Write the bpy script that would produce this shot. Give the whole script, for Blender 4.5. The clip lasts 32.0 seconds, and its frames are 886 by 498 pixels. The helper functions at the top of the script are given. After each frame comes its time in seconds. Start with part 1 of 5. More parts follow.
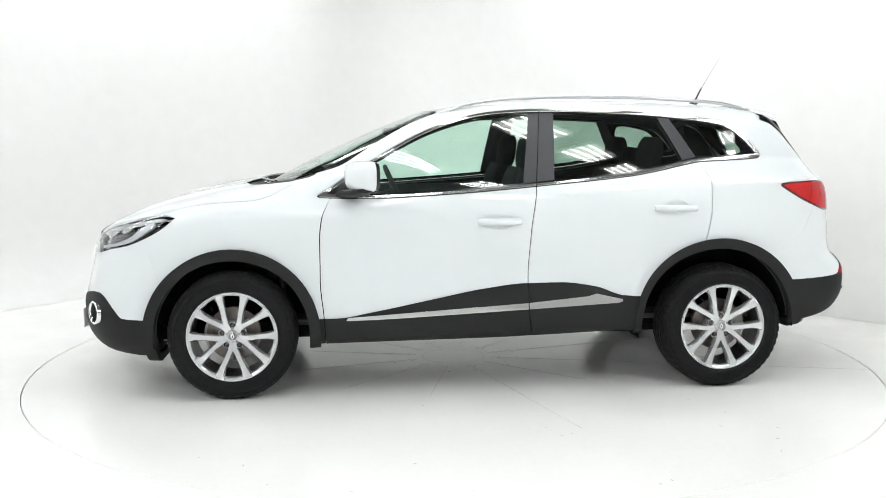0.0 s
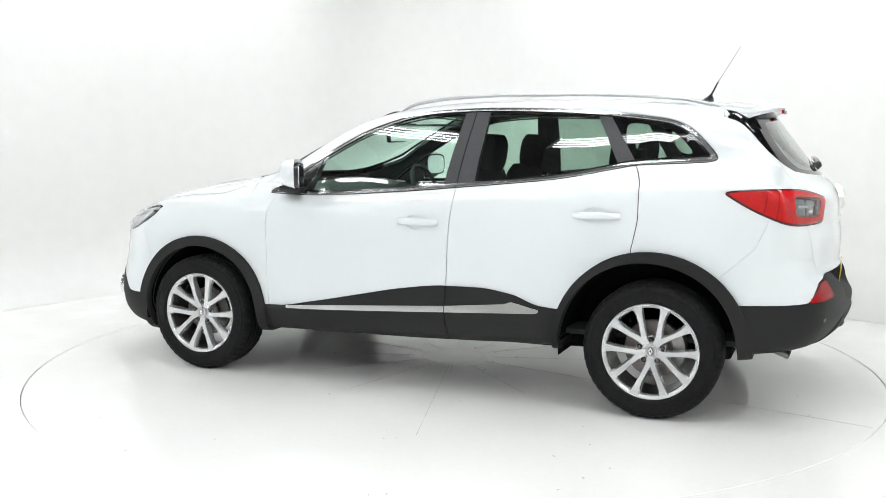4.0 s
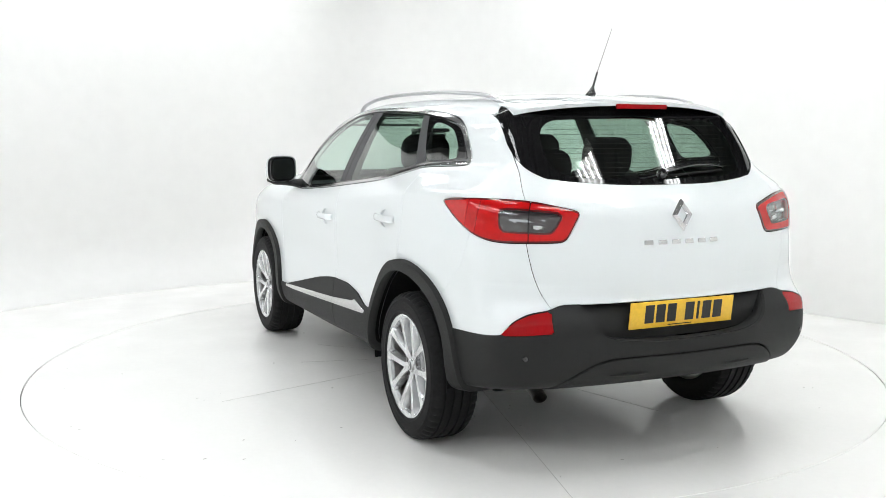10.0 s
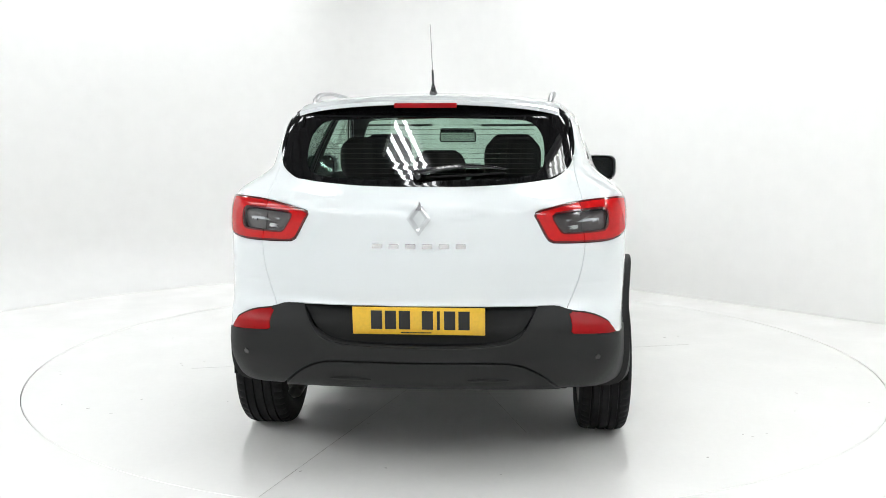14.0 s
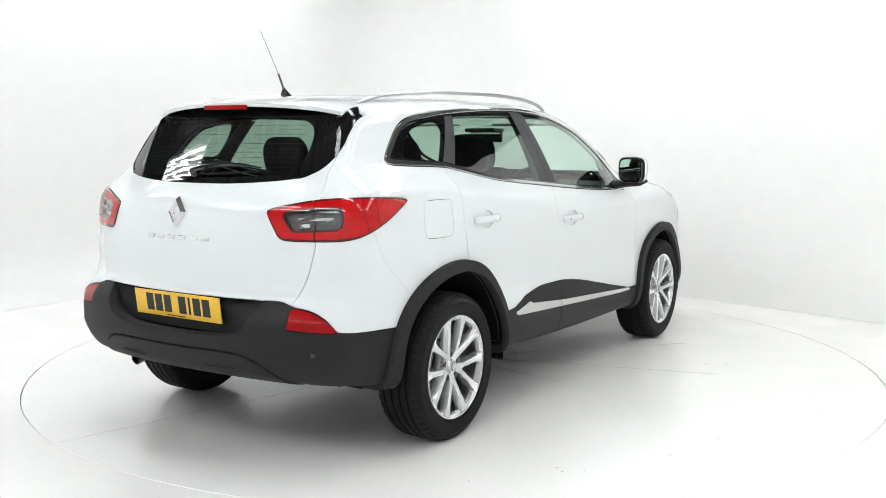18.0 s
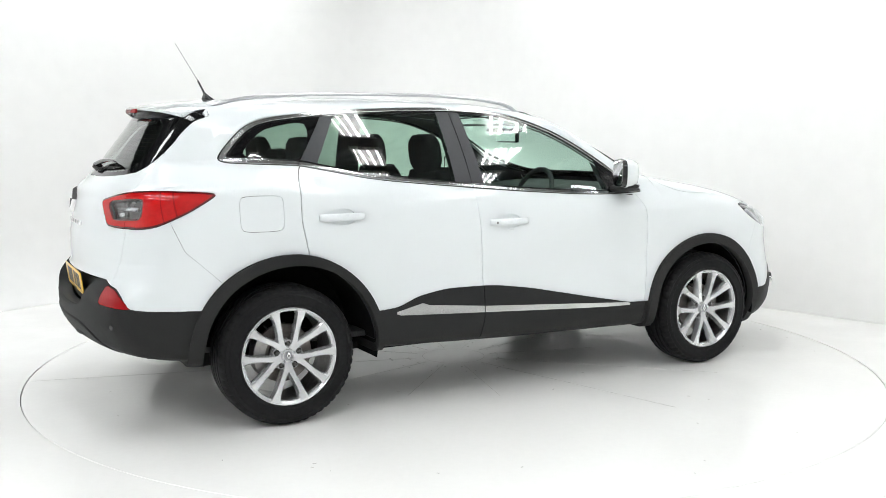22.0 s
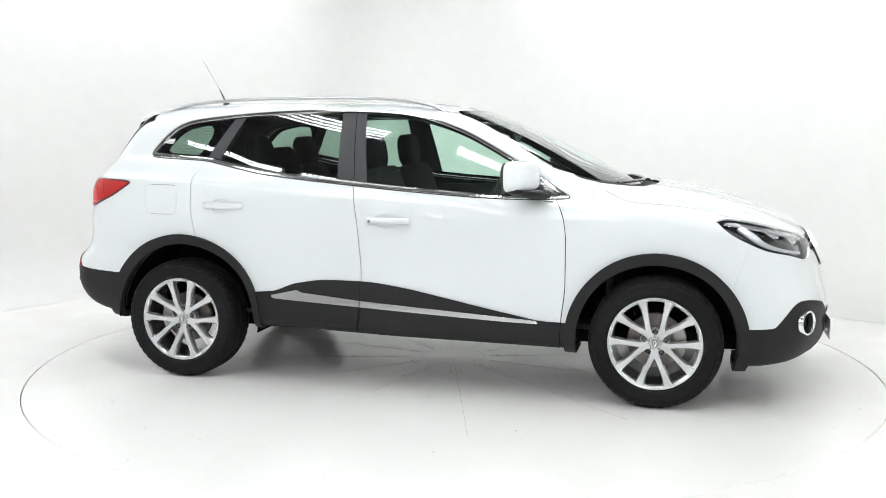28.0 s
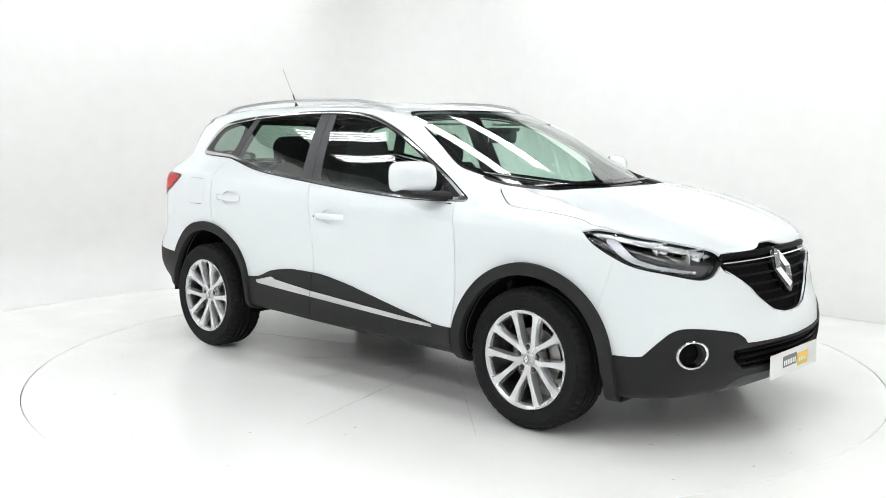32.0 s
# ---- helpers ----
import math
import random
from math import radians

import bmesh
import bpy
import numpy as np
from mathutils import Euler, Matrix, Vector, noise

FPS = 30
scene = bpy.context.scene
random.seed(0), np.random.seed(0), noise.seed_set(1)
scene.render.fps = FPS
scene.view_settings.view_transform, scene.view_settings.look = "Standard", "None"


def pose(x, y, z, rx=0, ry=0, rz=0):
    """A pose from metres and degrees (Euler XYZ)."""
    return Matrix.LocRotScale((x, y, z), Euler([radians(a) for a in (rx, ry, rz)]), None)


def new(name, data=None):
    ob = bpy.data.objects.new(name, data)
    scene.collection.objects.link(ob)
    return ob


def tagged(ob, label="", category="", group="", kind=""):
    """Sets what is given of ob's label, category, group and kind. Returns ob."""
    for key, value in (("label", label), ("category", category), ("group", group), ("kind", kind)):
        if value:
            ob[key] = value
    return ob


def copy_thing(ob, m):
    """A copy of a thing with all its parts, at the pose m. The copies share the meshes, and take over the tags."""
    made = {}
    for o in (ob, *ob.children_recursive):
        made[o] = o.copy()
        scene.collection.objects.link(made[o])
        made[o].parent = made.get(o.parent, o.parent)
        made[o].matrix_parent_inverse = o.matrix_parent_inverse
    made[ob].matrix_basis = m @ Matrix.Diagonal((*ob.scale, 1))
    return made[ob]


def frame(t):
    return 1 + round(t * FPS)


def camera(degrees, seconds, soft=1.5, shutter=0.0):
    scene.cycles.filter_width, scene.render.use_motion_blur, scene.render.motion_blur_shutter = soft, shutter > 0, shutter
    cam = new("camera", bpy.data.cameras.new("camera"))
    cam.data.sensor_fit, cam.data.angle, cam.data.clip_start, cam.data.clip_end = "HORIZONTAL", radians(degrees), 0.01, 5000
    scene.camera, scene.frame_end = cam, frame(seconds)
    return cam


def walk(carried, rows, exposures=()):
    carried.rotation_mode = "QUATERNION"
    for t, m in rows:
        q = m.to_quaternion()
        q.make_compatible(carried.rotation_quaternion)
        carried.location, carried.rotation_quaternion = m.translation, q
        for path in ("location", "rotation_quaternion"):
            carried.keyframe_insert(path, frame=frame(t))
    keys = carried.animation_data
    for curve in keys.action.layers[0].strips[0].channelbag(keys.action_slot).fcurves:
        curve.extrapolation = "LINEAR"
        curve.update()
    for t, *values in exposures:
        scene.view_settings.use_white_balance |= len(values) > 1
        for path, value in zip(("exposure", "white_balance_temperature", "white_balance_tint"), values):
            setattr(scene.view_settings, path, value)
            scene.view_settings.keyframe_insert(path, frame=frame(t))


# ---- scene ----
import functools

cam = camera(50.03, 32.0, soft=0.75)
walk(cam, [(0.0, pose(0, -5.861, 1.385, 83.125, 0, 0.6355)), (32.0, pose(0, -5.861, 1.385, 83.125, 0, 0.6355))],
     exposures=[(0.0, 0.0), (32.0, 0.0)])

# ---- world and light ----
world = bpy.data.worlds.new("studio_world")
world.use_nodes = True
scene.world = world
world.node_tree.nodes["Background"].inputs[0].default_value = (0.9, 0.95, 1.0, 1)
world.node_tree.nodes["Background"].inputs[1].default_value = 0.05
TUBE_POWER = 18.0


# ---- materials ----
def material(name, color, rough=0.5, metal=0.0, noise_scale=0.0, noise_amount=0.0, bump=0.0, bump_scale=200.0,
             coat=0.0, spec=0.5, rough_noise=0.0, stain=0.0, stain_scale=2.0):
    m = bpy.data.materials.new(name)
    m.use_nodes = True
    nt = m.node_tree
    b = nt.nodes["Principled BSDF"]
    b.inputs["Base Color"].default_value = (*color, 1)
    b.inputs["Roughness"].default_value = rough
    b.inputs["Metallic"].default_value = metal
    b.inputs["Specular IOR Level"].default_value = spec
    b.inputs["Coat Weight"].default_value = coat
    b.inputs["Coat Roughness"].default_value = 0.012
    tc = nt.nodes.new("ShaderNodeTexCoord")

    def tex(scale, detail=4.0):
        n = nt.nodes.new("ShaderNodeTexNoise")
        n.inputs["Scale"].default_value = scale
        n.inputs["Detail"].default_value = detail
        nt.links.new(tc.outputs["Object"], n.inputs["Vector"])
        return n

    def scaled(out, lo, hi):
        r = nt.nodes.new("ShaderNodeMapRange")
        r.inputs["From Min"].default_value, r.inputs["From Max"].default_value = 0.3, 0.7
        r.inputs["To Min"].default_value, r.inputs["To Max"].default_value = lo, hi
        nt.links.new(out, r.inputs["Value"])
        return r.outputs["Result"]

    if noise_amount or stain:
        fac = scaled(tex(noise_scale or 60.0).outputs["Fac"], 1 - noise_amount, 1 + noise_amount)
        if stain:
            f2 = scaled(tex(stain_scale, 6.0).outputs["Fac"], 1 - stain, 1.0)
            mul = nt.nodes.new("ShaderNodeMath")
            mul.operation = "MULTIPLY"
            nt.links.new(fac, mul.inputs[0])
            nt.links.new(f2, mul.inputs[1])
            fac = mul.outputs[0]
        mix = nt.nodes.new("ShaderNodeVectorMath")
        mix.operation = "SCALE"
        mix.inputs[0].default_value = color
        nt.links.new(fac, mix.inputs["Scale"])
        nt.links.new(mix.outputs[0], b.inputs["Base Color"])
    if rough_noise:
        nt.links.new(scaled(tex(3.0, 6.0).outputs["Fac"], rough - rough_noise, rough + rough_noise), b.inputs["Roughness"])
    if bump:
        bn = nt.nodes.new("ShaderNodeBump")
        bn.inputs["Strength"].default_value = bump
        bn.inputs["Distance"].default_value = 0.002
        nt.links.new(tex(bump_scale).outputs["Fac"], bn.inputs["Height"])
        nt.links.new(bn.outputs["Normal"], b.inputs["Normal"])
    return m


def glass(name, tint, gloss=0.075):
    """Thin tinted pane: clear light passes straight on, the rest mirrors by angle."""
    m = bpy.data.materials.new(name)
    m.use_nodes = True
    nt = m.node_tree
    nt.nodes.remove(nt.nodes["Principled BSDF"])
    out = nt.nodes["Material Output"]
    tr = nt.nodes.new("ShaderNodeBsdfTransparent")
    tr.inputs["Color"].default_value = (*tint, 1)
    gl = nt.nodes.new("ShaderNodeBsdfGlossy")
    gl.inputs["Roughness"].default_value = 0.0
    gl.inputs["Color"].default_value = (1, 1, 1, 1)
    lw = nt.nodes.new("ShaderNodeLayerWeight")
    lw.inputs["Blend"].default_value = 0.5
    power = nt.nodes.new("ShaderNodeMath")
    power.operation = "POWER"
    power.inputs[1].default_value = 4.0
    nt.links.new(lw.outputs["Facing"], power.inputs[0])
    fr = nt.nodes.new("ShaderNodeMath")
    fr.operation = "MULTIPLY_ADD"
    fr.inputs[1].default_value, fr.inputs[2].default_value = 0.88, gloss
    nt.links.new(power.outputs[0], fr.inputs[0])
    mix = nt.nodes.new("ShaderNodeMixShader")
    nt.links.new(fr.outputs[0], mix.inputs[0])
    nt.links.new(tr.outputs[0], mix.inputs[1])
    nt.links.new(gl.outputs[0], mix.inputs[2])
    nt.links.new(mix.outputs[0], out.inputs["Surface"])
    return m


def glow(name, color, strength):
    m = bpy.data.materials.new(name)
    m.use_nodes = True
    b = m.node_tree.nodes["Principled BSDF"]
    b.inputs["Base Color"].default_value = (*color, 1)
    b.inputs["Emission Color"].default_value = (*color, 1)
    b.inputs["Emission Strength"].default_value = strength
    return m


PAINT = material("white_paint", (0.762, 0.795, 0.808), 0.4, 0, 400, 0.015, 0.0, coat=1.0, spec=0.12)
DARK = material("textured_dark_plastic", (0.0178, 0.0182, 0.0180), 0.58, 0, 300, 0.12, 0.25, 900, spec=0.22)
PILLAR = material("satin_black_foil", (0.028, 0.029, 0.033), 0.42, 0, 80, 0.1, 0.05, 700)
BLACK = material("gloss_black_plastic", (0.007, 0.007, 0.008), 0.14, 0, 50, 0.1, coat=0.6)
FRIT = material("black_glass_border", (0.005, 0.005, 0.0055), 0.015, 0, 50, 0.1)
# near-black of liners and grille backing, with the shade of gaps in its colour
GAPM = material("black_recess_shade", (0.007, 0.007, 0.0075), 0.85, 0, 50, 0.2, spec=0.08)
CHROME = material("bright_chrome", (0.76, 0.76, 0.77), 0.07, 1.0, 60, 0.02)
RAIL = material("silver_rail_lacquer", (0.50, 0.50, 0.51), 0.32, 0.85, 90, 0.03)
BRIGHT = material("bright_trim_metal", (0.56, 0.56, 0.56), 0.15, 1.0, 90, 0.01)
SATIN = material("satin_metal", (0.78, 0.77, 0.76), 0.24, 1.0, 90, 0.01)
ALLOY = material("silver_alloy_lacquer", (0.63, 0.64, 0.65), 0.27, 0.72, 300, 0.05, coat=0.5)
STEEL = material("worn_steel", (0.35, 0.34, 0.33), 0.38, 1.0, 40, 0.15, 0.1, 300)
IRON = material("dark_cast_iron", (0.085, 0.083, 0.08), 0.5, 0.8, 40, 0.2, 0.1, 300)
DISC = material("worn_brake_iron", (0.17, 0.155, 0.145), 0.42, 0.9, 40, 0.2, 0.1, 300)
RUBBER = material("tyre_rubber", (0.010, 0.010, 0.0105), 0.66, 0, 60, 0.2, 0.2, 500, spec=0.16, stain=0.2, stain_scale=6)
TRIM = material("interior_trim", (0.03, 0.031, 0.033), 0.7, 0, 120, 0.15, 0.2, 600)
CLOTH = material("seat_cloth", (0.022, 0.022, 0.024), 0.95, 0, 500, 0.3, 0.5, 1200, spec=0.2)
LINER = material("pale_headliner", (0.24, 0.24, 0.235), 0.95, 0, 300, 0.05, 0.2, 900, spec=0.1)
GRILLE = material("dark_grille_plastic", (0.004, 0.004, 0.0045), 0.5, 0, 80, 0.1, 0.05, 700, spec=0.06)
SKID = material("grey_skid_plastic", (0.05, 0.051, 0.053), 0.5, 0, 200, 0.1, 0.1, 700)
GUIDE = material("pale_light_guide", (0.55, 0.56, 0.58), 0.22, 0.35, 80, 0.05, coat=0.6)
BADGE = material("badge_chrome", (0.80, 0.80, 0.81), 0.16, 1.0, 60, 0.02)
GREY = material("grey_trim", (0.16, 0.165, 0.17), 0.6, 0, 200, 0.1, 0.1, 700)
GLASS = glass("green_tinted_glass", (0.78, 0.94, 0.86))
SCREEN = glass("windscreen_glass", (0.80, 0.95, 0.88))
PRIVACY = glass("rear_glass", (0.50, 0.62, 0.55))
CLEAR = glass("clear_lens", (0.95, 0.96, 0.97), 0.035)
RED_GLOSS = material("bright_red_lens", (0.50, 0.006, 0.007), 0.10, 0, 60, 0.08, coat=0.3, spec=0.3)
DEEP_RED = material("deep_red_reflector", (0.30, 0.003, 0.005), 0.25, 0, 250, 0.15, spec=0.2)
RIM_RED = material("dark_red_rim", (0.10, 0.004, 0.006), 0.15, 0, 60, 0.1, coat=0.8)
SMOKE = material("smoked_lens", (0.06, 0.048, 0.05), 0.12, 0, 40, 0.2, coat=1.0)
YELLOW = material("yellow_plate", (0.83, 0.50, 0.03), 0.35, 0, 90, 0.05, coat=0.3)
WHITE = material("white_plate", (0.80, 0.80, 0.78), 0.4, 0, 60, 0.03)
INK = material("black_ink", (0.012, 0.012, 0.013), 0.5, 0, 60, 0.1)
MIRROR = material("mirror_silver", (0.85, 0.87, 0.88), 0.01, 1.0)
FLOOR = material("white_floor_paint", (0.922, 0.916, 0.898), 0.20, 0, 30, 0.01, 0.02, 60, coat=0.0, rough_noise=0.05, stain=0.02, stain_scale=1.3)
# pale grey of the unseen walls that bounce fill light
BOUNCE_WALL = material("bounce_wall_grey", (0.70, 0.70, 0.69), 0.85, 0, 6, 0.1, 0.05, 120)
WALL = material("white_wall_paint", (0.828, 0.824, 0.812), 0.8, 0, 8, 0.012, 0.05, 120, stain=0.02, stain_scale=0.6)
CEIL = material("grey_roof_sheet", (0.11, 0.11, 0.11), 0.6, 0, 10, 0.1)
SEAM = material("floor_seam", (0.50, 0.49, 0.47), 0.8, 0, 20, 0.3)
TUBE = glow("tube_glow", (0.968, 0.99, 0.995), TUBE_POWER)


# ---- mesh helpers ----
def part(name, bm, mat, parent=None, label="", smooth=40):
    me = bpy.data.meshes.new(name)
    bmesh.ops.recalc_face_normals(bm, faces=bm.faces)
    bm.to_mesh(me)
    bm.free()
    me.materials.append(mat)
    if smooth:
        me.shade_smooth()
        me.set_sharp_from_angle(angle=radians(smooth))
    ob = new(name, me)
    ob.parent = parent
    if label:
        tagged(ob, label)
    return ob


def from_arrays(name, V, F, mat, parent=None, label="", normals=None):
    me = bpy.data.meshes.new(name)
    me.from_pydata([tuple(v) for v in np.asarray(V).tolist()], [], [tuple(f) for f in F])
    me.materials.append(mat)
    me.shade_smooth()
    if normals is not None:
        me.normals_split_custom_set_from_vertices([tuple(n) for n in np.asarray(normals).tolist()])
    ob = new(name, me)
    ob.parent = parent
    if label:
        tagged(ob, label)
    return ob


def box(bm, x0, x1, y0, y1, z0, z1, m=None, bevel=0.0, seg=2):
    vs = [bm.verts.new((x, y, z)) for x in (x0, x1) for y in (y0, y1) for z in (z0, z1)]
    fs = [bm.faces.new([vs[i] for i in q]) for q in ((0, 1, 3, 2), (4, 6, 7, 5), (0, 4, 5, 1), (2, 3, 7, 6), (0, 2, 6, 4), (1, 5, 7, 3))]
    geom = list(vs)
    if bevel:
        es = {e for f in fs for e in f.edges}
        r = bmesh.ops.bevel(bm, geom=list(es), offset=bevel, segments=seg, affect="EDGES", profile=0.5)
        geom = list({v for f in r["faces"] for v in f.verts} | {v for v in vs if v.is_valid})
    if m is not None:
        bmesh.ops.transform(bm, matrix=m, verts=[v for v in geom if v.is_valid])
    return geom


def lathe(bm, prof, n=64, axis="y", m=None, close=False):
    """Turns (radius, along) pairs round the y axis."""
    rings = []
    for r, a in prof:
        ring = []
        for i in range(n):
            t = 2 * math.pi * i / n
            ring.append(bm.verts.new((r * math.cos(t), a, r * math.sin(t)) if axis == "y" else (r * math.cos(t), r * math.sin(t), a)))
        rings.append(ring)
    pairs = list(zip(rings, rings[1:]))
    if close:
        pairs.append((rings[-1], rings[0]))
    for a, b in pairs:
        for i in range(n):
            bm.faces.new((a[i], a[(i + 1) % n], b[(i + 1) % n], b[i]))
    if m is not None:
        bmesh.ops.transform(bm, matrix=m, verts=[v for r in rings for v in r])
    return rings


def tube(bm, pts, r, n=8, flat=1.0, caps=True):
    """A pipe along points; r is one radius or one a point; flat squashes it upward."""
    pts = [Vector(p) for p in pts]
    rings = []
    for i, p in enumerate(pts):
        d = (pts[min(i + 1, len(pts) - 1)] - pts[max(i - 1, 0)]).normalized()
        side = d.cross(Vector((0, 0, 1)))
        side = side.normalized() if side.length > 1e-4 else Vector((1, 0, 0))
        upv = side.cross(d)
        rr = r[i] if isinstance(r, (list, tuple)) else r
        rings.append([bm.verts.new(p + side * rr * math.cos(t) + upv * rr * flat * math.sin(t)) for t in (2 * math.pi * k / n for k in range(n))])
    for a, b in zip(rings, rings[1:]):
        for k in range(n):
            bm.faces.new((a[k], a[(k + 1) % n], b[(k + 1) % n], b[k]))
    if caps:
        bm.faces.new(rings[0][::-1])
        bm.faces.new(rings[-1])


def prism(bm, poly, d0, d1, frame_m=None):
    """Extrudes a plane outline from depth d0 to d1 along local z."""
    a = [bm.verts.new((x, y, d0)) for x, y in poly]
    b = [bm.verts.new((x, y, d1)) for x, y in poly]
    n = len(poly)
    bm.faces.new(a[::-1])
    bm.faces.new(b)
    for i in range(n):
        bm.faces.new((a[i], a[(i + 1) % n], b[(i + 1) % n], b[i]))
    if frame_m is not None:
        bmesh.ops.transform(bm, matrix=frame_m, verts=a + b)
    return a + b


# ---- studio ----
SPIN0, SPIN = 186.441, -7.1453


def build_studio():
    # the floor round the table, with a thin gap to its rim
    R = 2.496
    bm = bmesh.new()
    n = 160
    inner = [bm.verts.new(((R + 0.003) * math.cos(2 * math.pi * i / n), (R + 0.003) * math.sin(2 * math.pi * i / n), 0)) for i in range(n)]
    low = [bm.verts.new((v.co.x, v.co.y, -0.06)) for v in inner]
    outer = [bm.verts.new((14 * math.cos(2 * math.pi * i / n), 14 * math.sin(2 * math.pi * i / n), 0)) for i in range(n)]
    for i in range(n):
        j = (i + 1) % n
        bm.faces.new((inner[i], inner[j], outer[j], outer[i]))
        bm.faces.new((inner[i], low[i], low[j], inner[j]))
    bm.faces.new(low)
    tagged(part("floor", bm, FLOOR, smooth=30), "glossy white painted studio floor round the turntable", "floor", kind="structure")
    # walls: one sheet with rounded corners and a cove on the plain side
    pts = [(-5.6, -4.0), (-5.3, -2.0), (-4.6, 0.6), (-3.3, 2.6), (-1.6, 3.75), (0.2, 4.0), (4.2, 0.0), (6.3, -2.1), (6.4, -4.0)]
    path = []
    for i in range(len(pts) - 1):
        a, b = Vector(pts[i]), Vector(pts[i + 1])
        prev = Vector(pts[max(i - 1, 0)])
        nxt = Vector(pts[min(i + 2, len(pts) - 1)])
        smooth = i < 5
        for k in range(12):
            t = k / 12
            if smooth:
                p = 0.5 * ((2 * a) + (b - prev) * t + (2 * prev - 5 * a + 4 * b - nxt) * t * t + (3 * a - prev - 3 * b + nxt) * t ** 3)
            else:
                p = a.lerp(b, t)
            path.append((p.x, p.y))
    path.append(pts[-1])
    HW = 2.80
    bm = bmesh.new()
    cols = []
    for i, (x, y) in enumerate(path):
        p0, p1 = Vector(path[max(i - 1, 0)]), Vector(path[min(i + 1, len(path) - 1)])
        d = (p1 - p0).normalized()
        inward = Vector((d.y, -d.x))
        cove = 0.5 * min(1, max(0, (60 - i) / 12))
        col = []
        for k in range(9):
            a = k / 8 * math.pi / 2
            off = cove * (1 - math.sin(a))
            col.append(bm.verts.new((x + inward.x * off, y + inward.y * off, 0.001 + cove * (1 - math.cos(a)))))
        col.append(bm.verts.new((x, y, HW)))
        for off in (0.12,):
            col.append(bm.verts.new((x - inward.x * off, y - inward.y * off, HW)))
            col.append(bm.verts.new((x - inward.x * off, y - inward.y * off, 0)))
        cols.append(col)
    for a, b in zip(cols, cols[1:]):
        for k in range(len(a) - 1):
            q = [a[k], b[k], b[k + 1], a[k + 1]]
            if len({tuple(v.co) for v in q}) == 4:
                bm.faces.new(q)
    tagged(part("wall_back", bm, WALL, smooth=30), "curved white painted studio wall with a cove", "wall", kind="structure")
    # four unseen walls close the hall, added to bounce light onto the car
    bm = bmesh.new()
    box(bm, -6.2, 6.7, -8.62, -8.5, 0, 3.72)
    tagged(part("bounce_wall_front", bm, BOUNCE_WALL, smooth=0), "unseen grey wall behind the camera, added to bounce light", "wall", kind="structure")
    for nm, x in (("bounce_wall_left", -6.2), ("bounce_wall_right", 6.6)):
        bm = bmesh.new()
        box(bm, x - 0.06, x + 0.06, -8.5, 5.2, 0, 3.72)
        tagged(part(nm, bm, BOUNCE_WALL, smooth=0), "unseen grey wall closing the hall, added to bounce light", "wall", kind="structure")
    bm = bmesh.new()
    box(bm, -6.2, 6.6, 5.2, 5.3, 0, 3.72)
    tagged(part("bounce_wall_far", bm, BOUNCE_WALL, smooth=0), "unseen grey wall closing the hall, added to bounce light", "wall", kind="structure")
    # ribbed ceiling
    bm = bmesh.new()
    prof = []
    for i in range(64):
        x = -7 + i * 0.22
        prof += [(x, 3.72), (x + 0.11, 3.72), (x + 0.14, 3.77), (x + 0.19, 3.77)]
    a = [bm.verts.new((x, -8.7, z)) for x, z in prof]
    b = [bm.verts.new((x, 5.2, z)) for x, z in prof]
    for i in range(len(prof) - 1):
        bm.faces.new((a[i], a[i + 1], b[i + 1], b[i]))
    tagged(part("ceiling", bm, CEIL, smooth=0), "grey ribbed metal roof sheet over the studio", "ceiling", kind="structure")


def light_bank(u, v, length, radius, gap, tubes=4):
    """A fitting with parallel tubes, for the lights over the car and for added fill; u runs along the straight wall of
    the studio and v towards it.
    """
    root = tagged(new("ceiling_light"), "%s ceiling light with four parallel white fluorescent tubes" % ("long grey" if length > 1 else "short white"), "ceiling light", "light fittings over the car")
    w = gap * tubes + 0.04
    bm = bmesh.new()
    box(bm, -length / 2 - 0.04, length / 2 + 0.04, -w / 2, w / 2, 0.05, 0.10, bevel=0.008)
    part("housing", bm, GREY if length > 1 else WHITE, root, "grey sheet-metal housing" if length > 1 else "white sheet-metal housing", 0)
    for e in (-1, 1):
        bm = bmesh.new()
        box(bm, e * (length / 2 + 0.02) - 0.02, e * (length / 2 + 0.02) + 0.02, -w / 2, w / 2, -0.004, 0.05, bevel=0.004)
        part("end_cap", bm, WHITE, root, "", 0)
    first = None
    for i in range(tubes):
        if first is None:
            bm = bmesh.new()
            lathe(bm, [(radius, -length / 2), (radius, length / 2)], 10, m=pose(0, 0, 0, 0, 0, 90))
            first = part("fluorescent_tube", bm, TUBE, root)
            ob = first
        else:
            ob = new("fluorescent_tube", first.data)
            ob.parent = root
        ob.location = (0, (i - (tubes - 1) / 2) * gap, 0.02)
    root.matrix_basis = pose((u + v) * math.sqrt(0.5), (v - u) * math.sqrt(0.5), 3.61, 0, 0, -45)
    return root


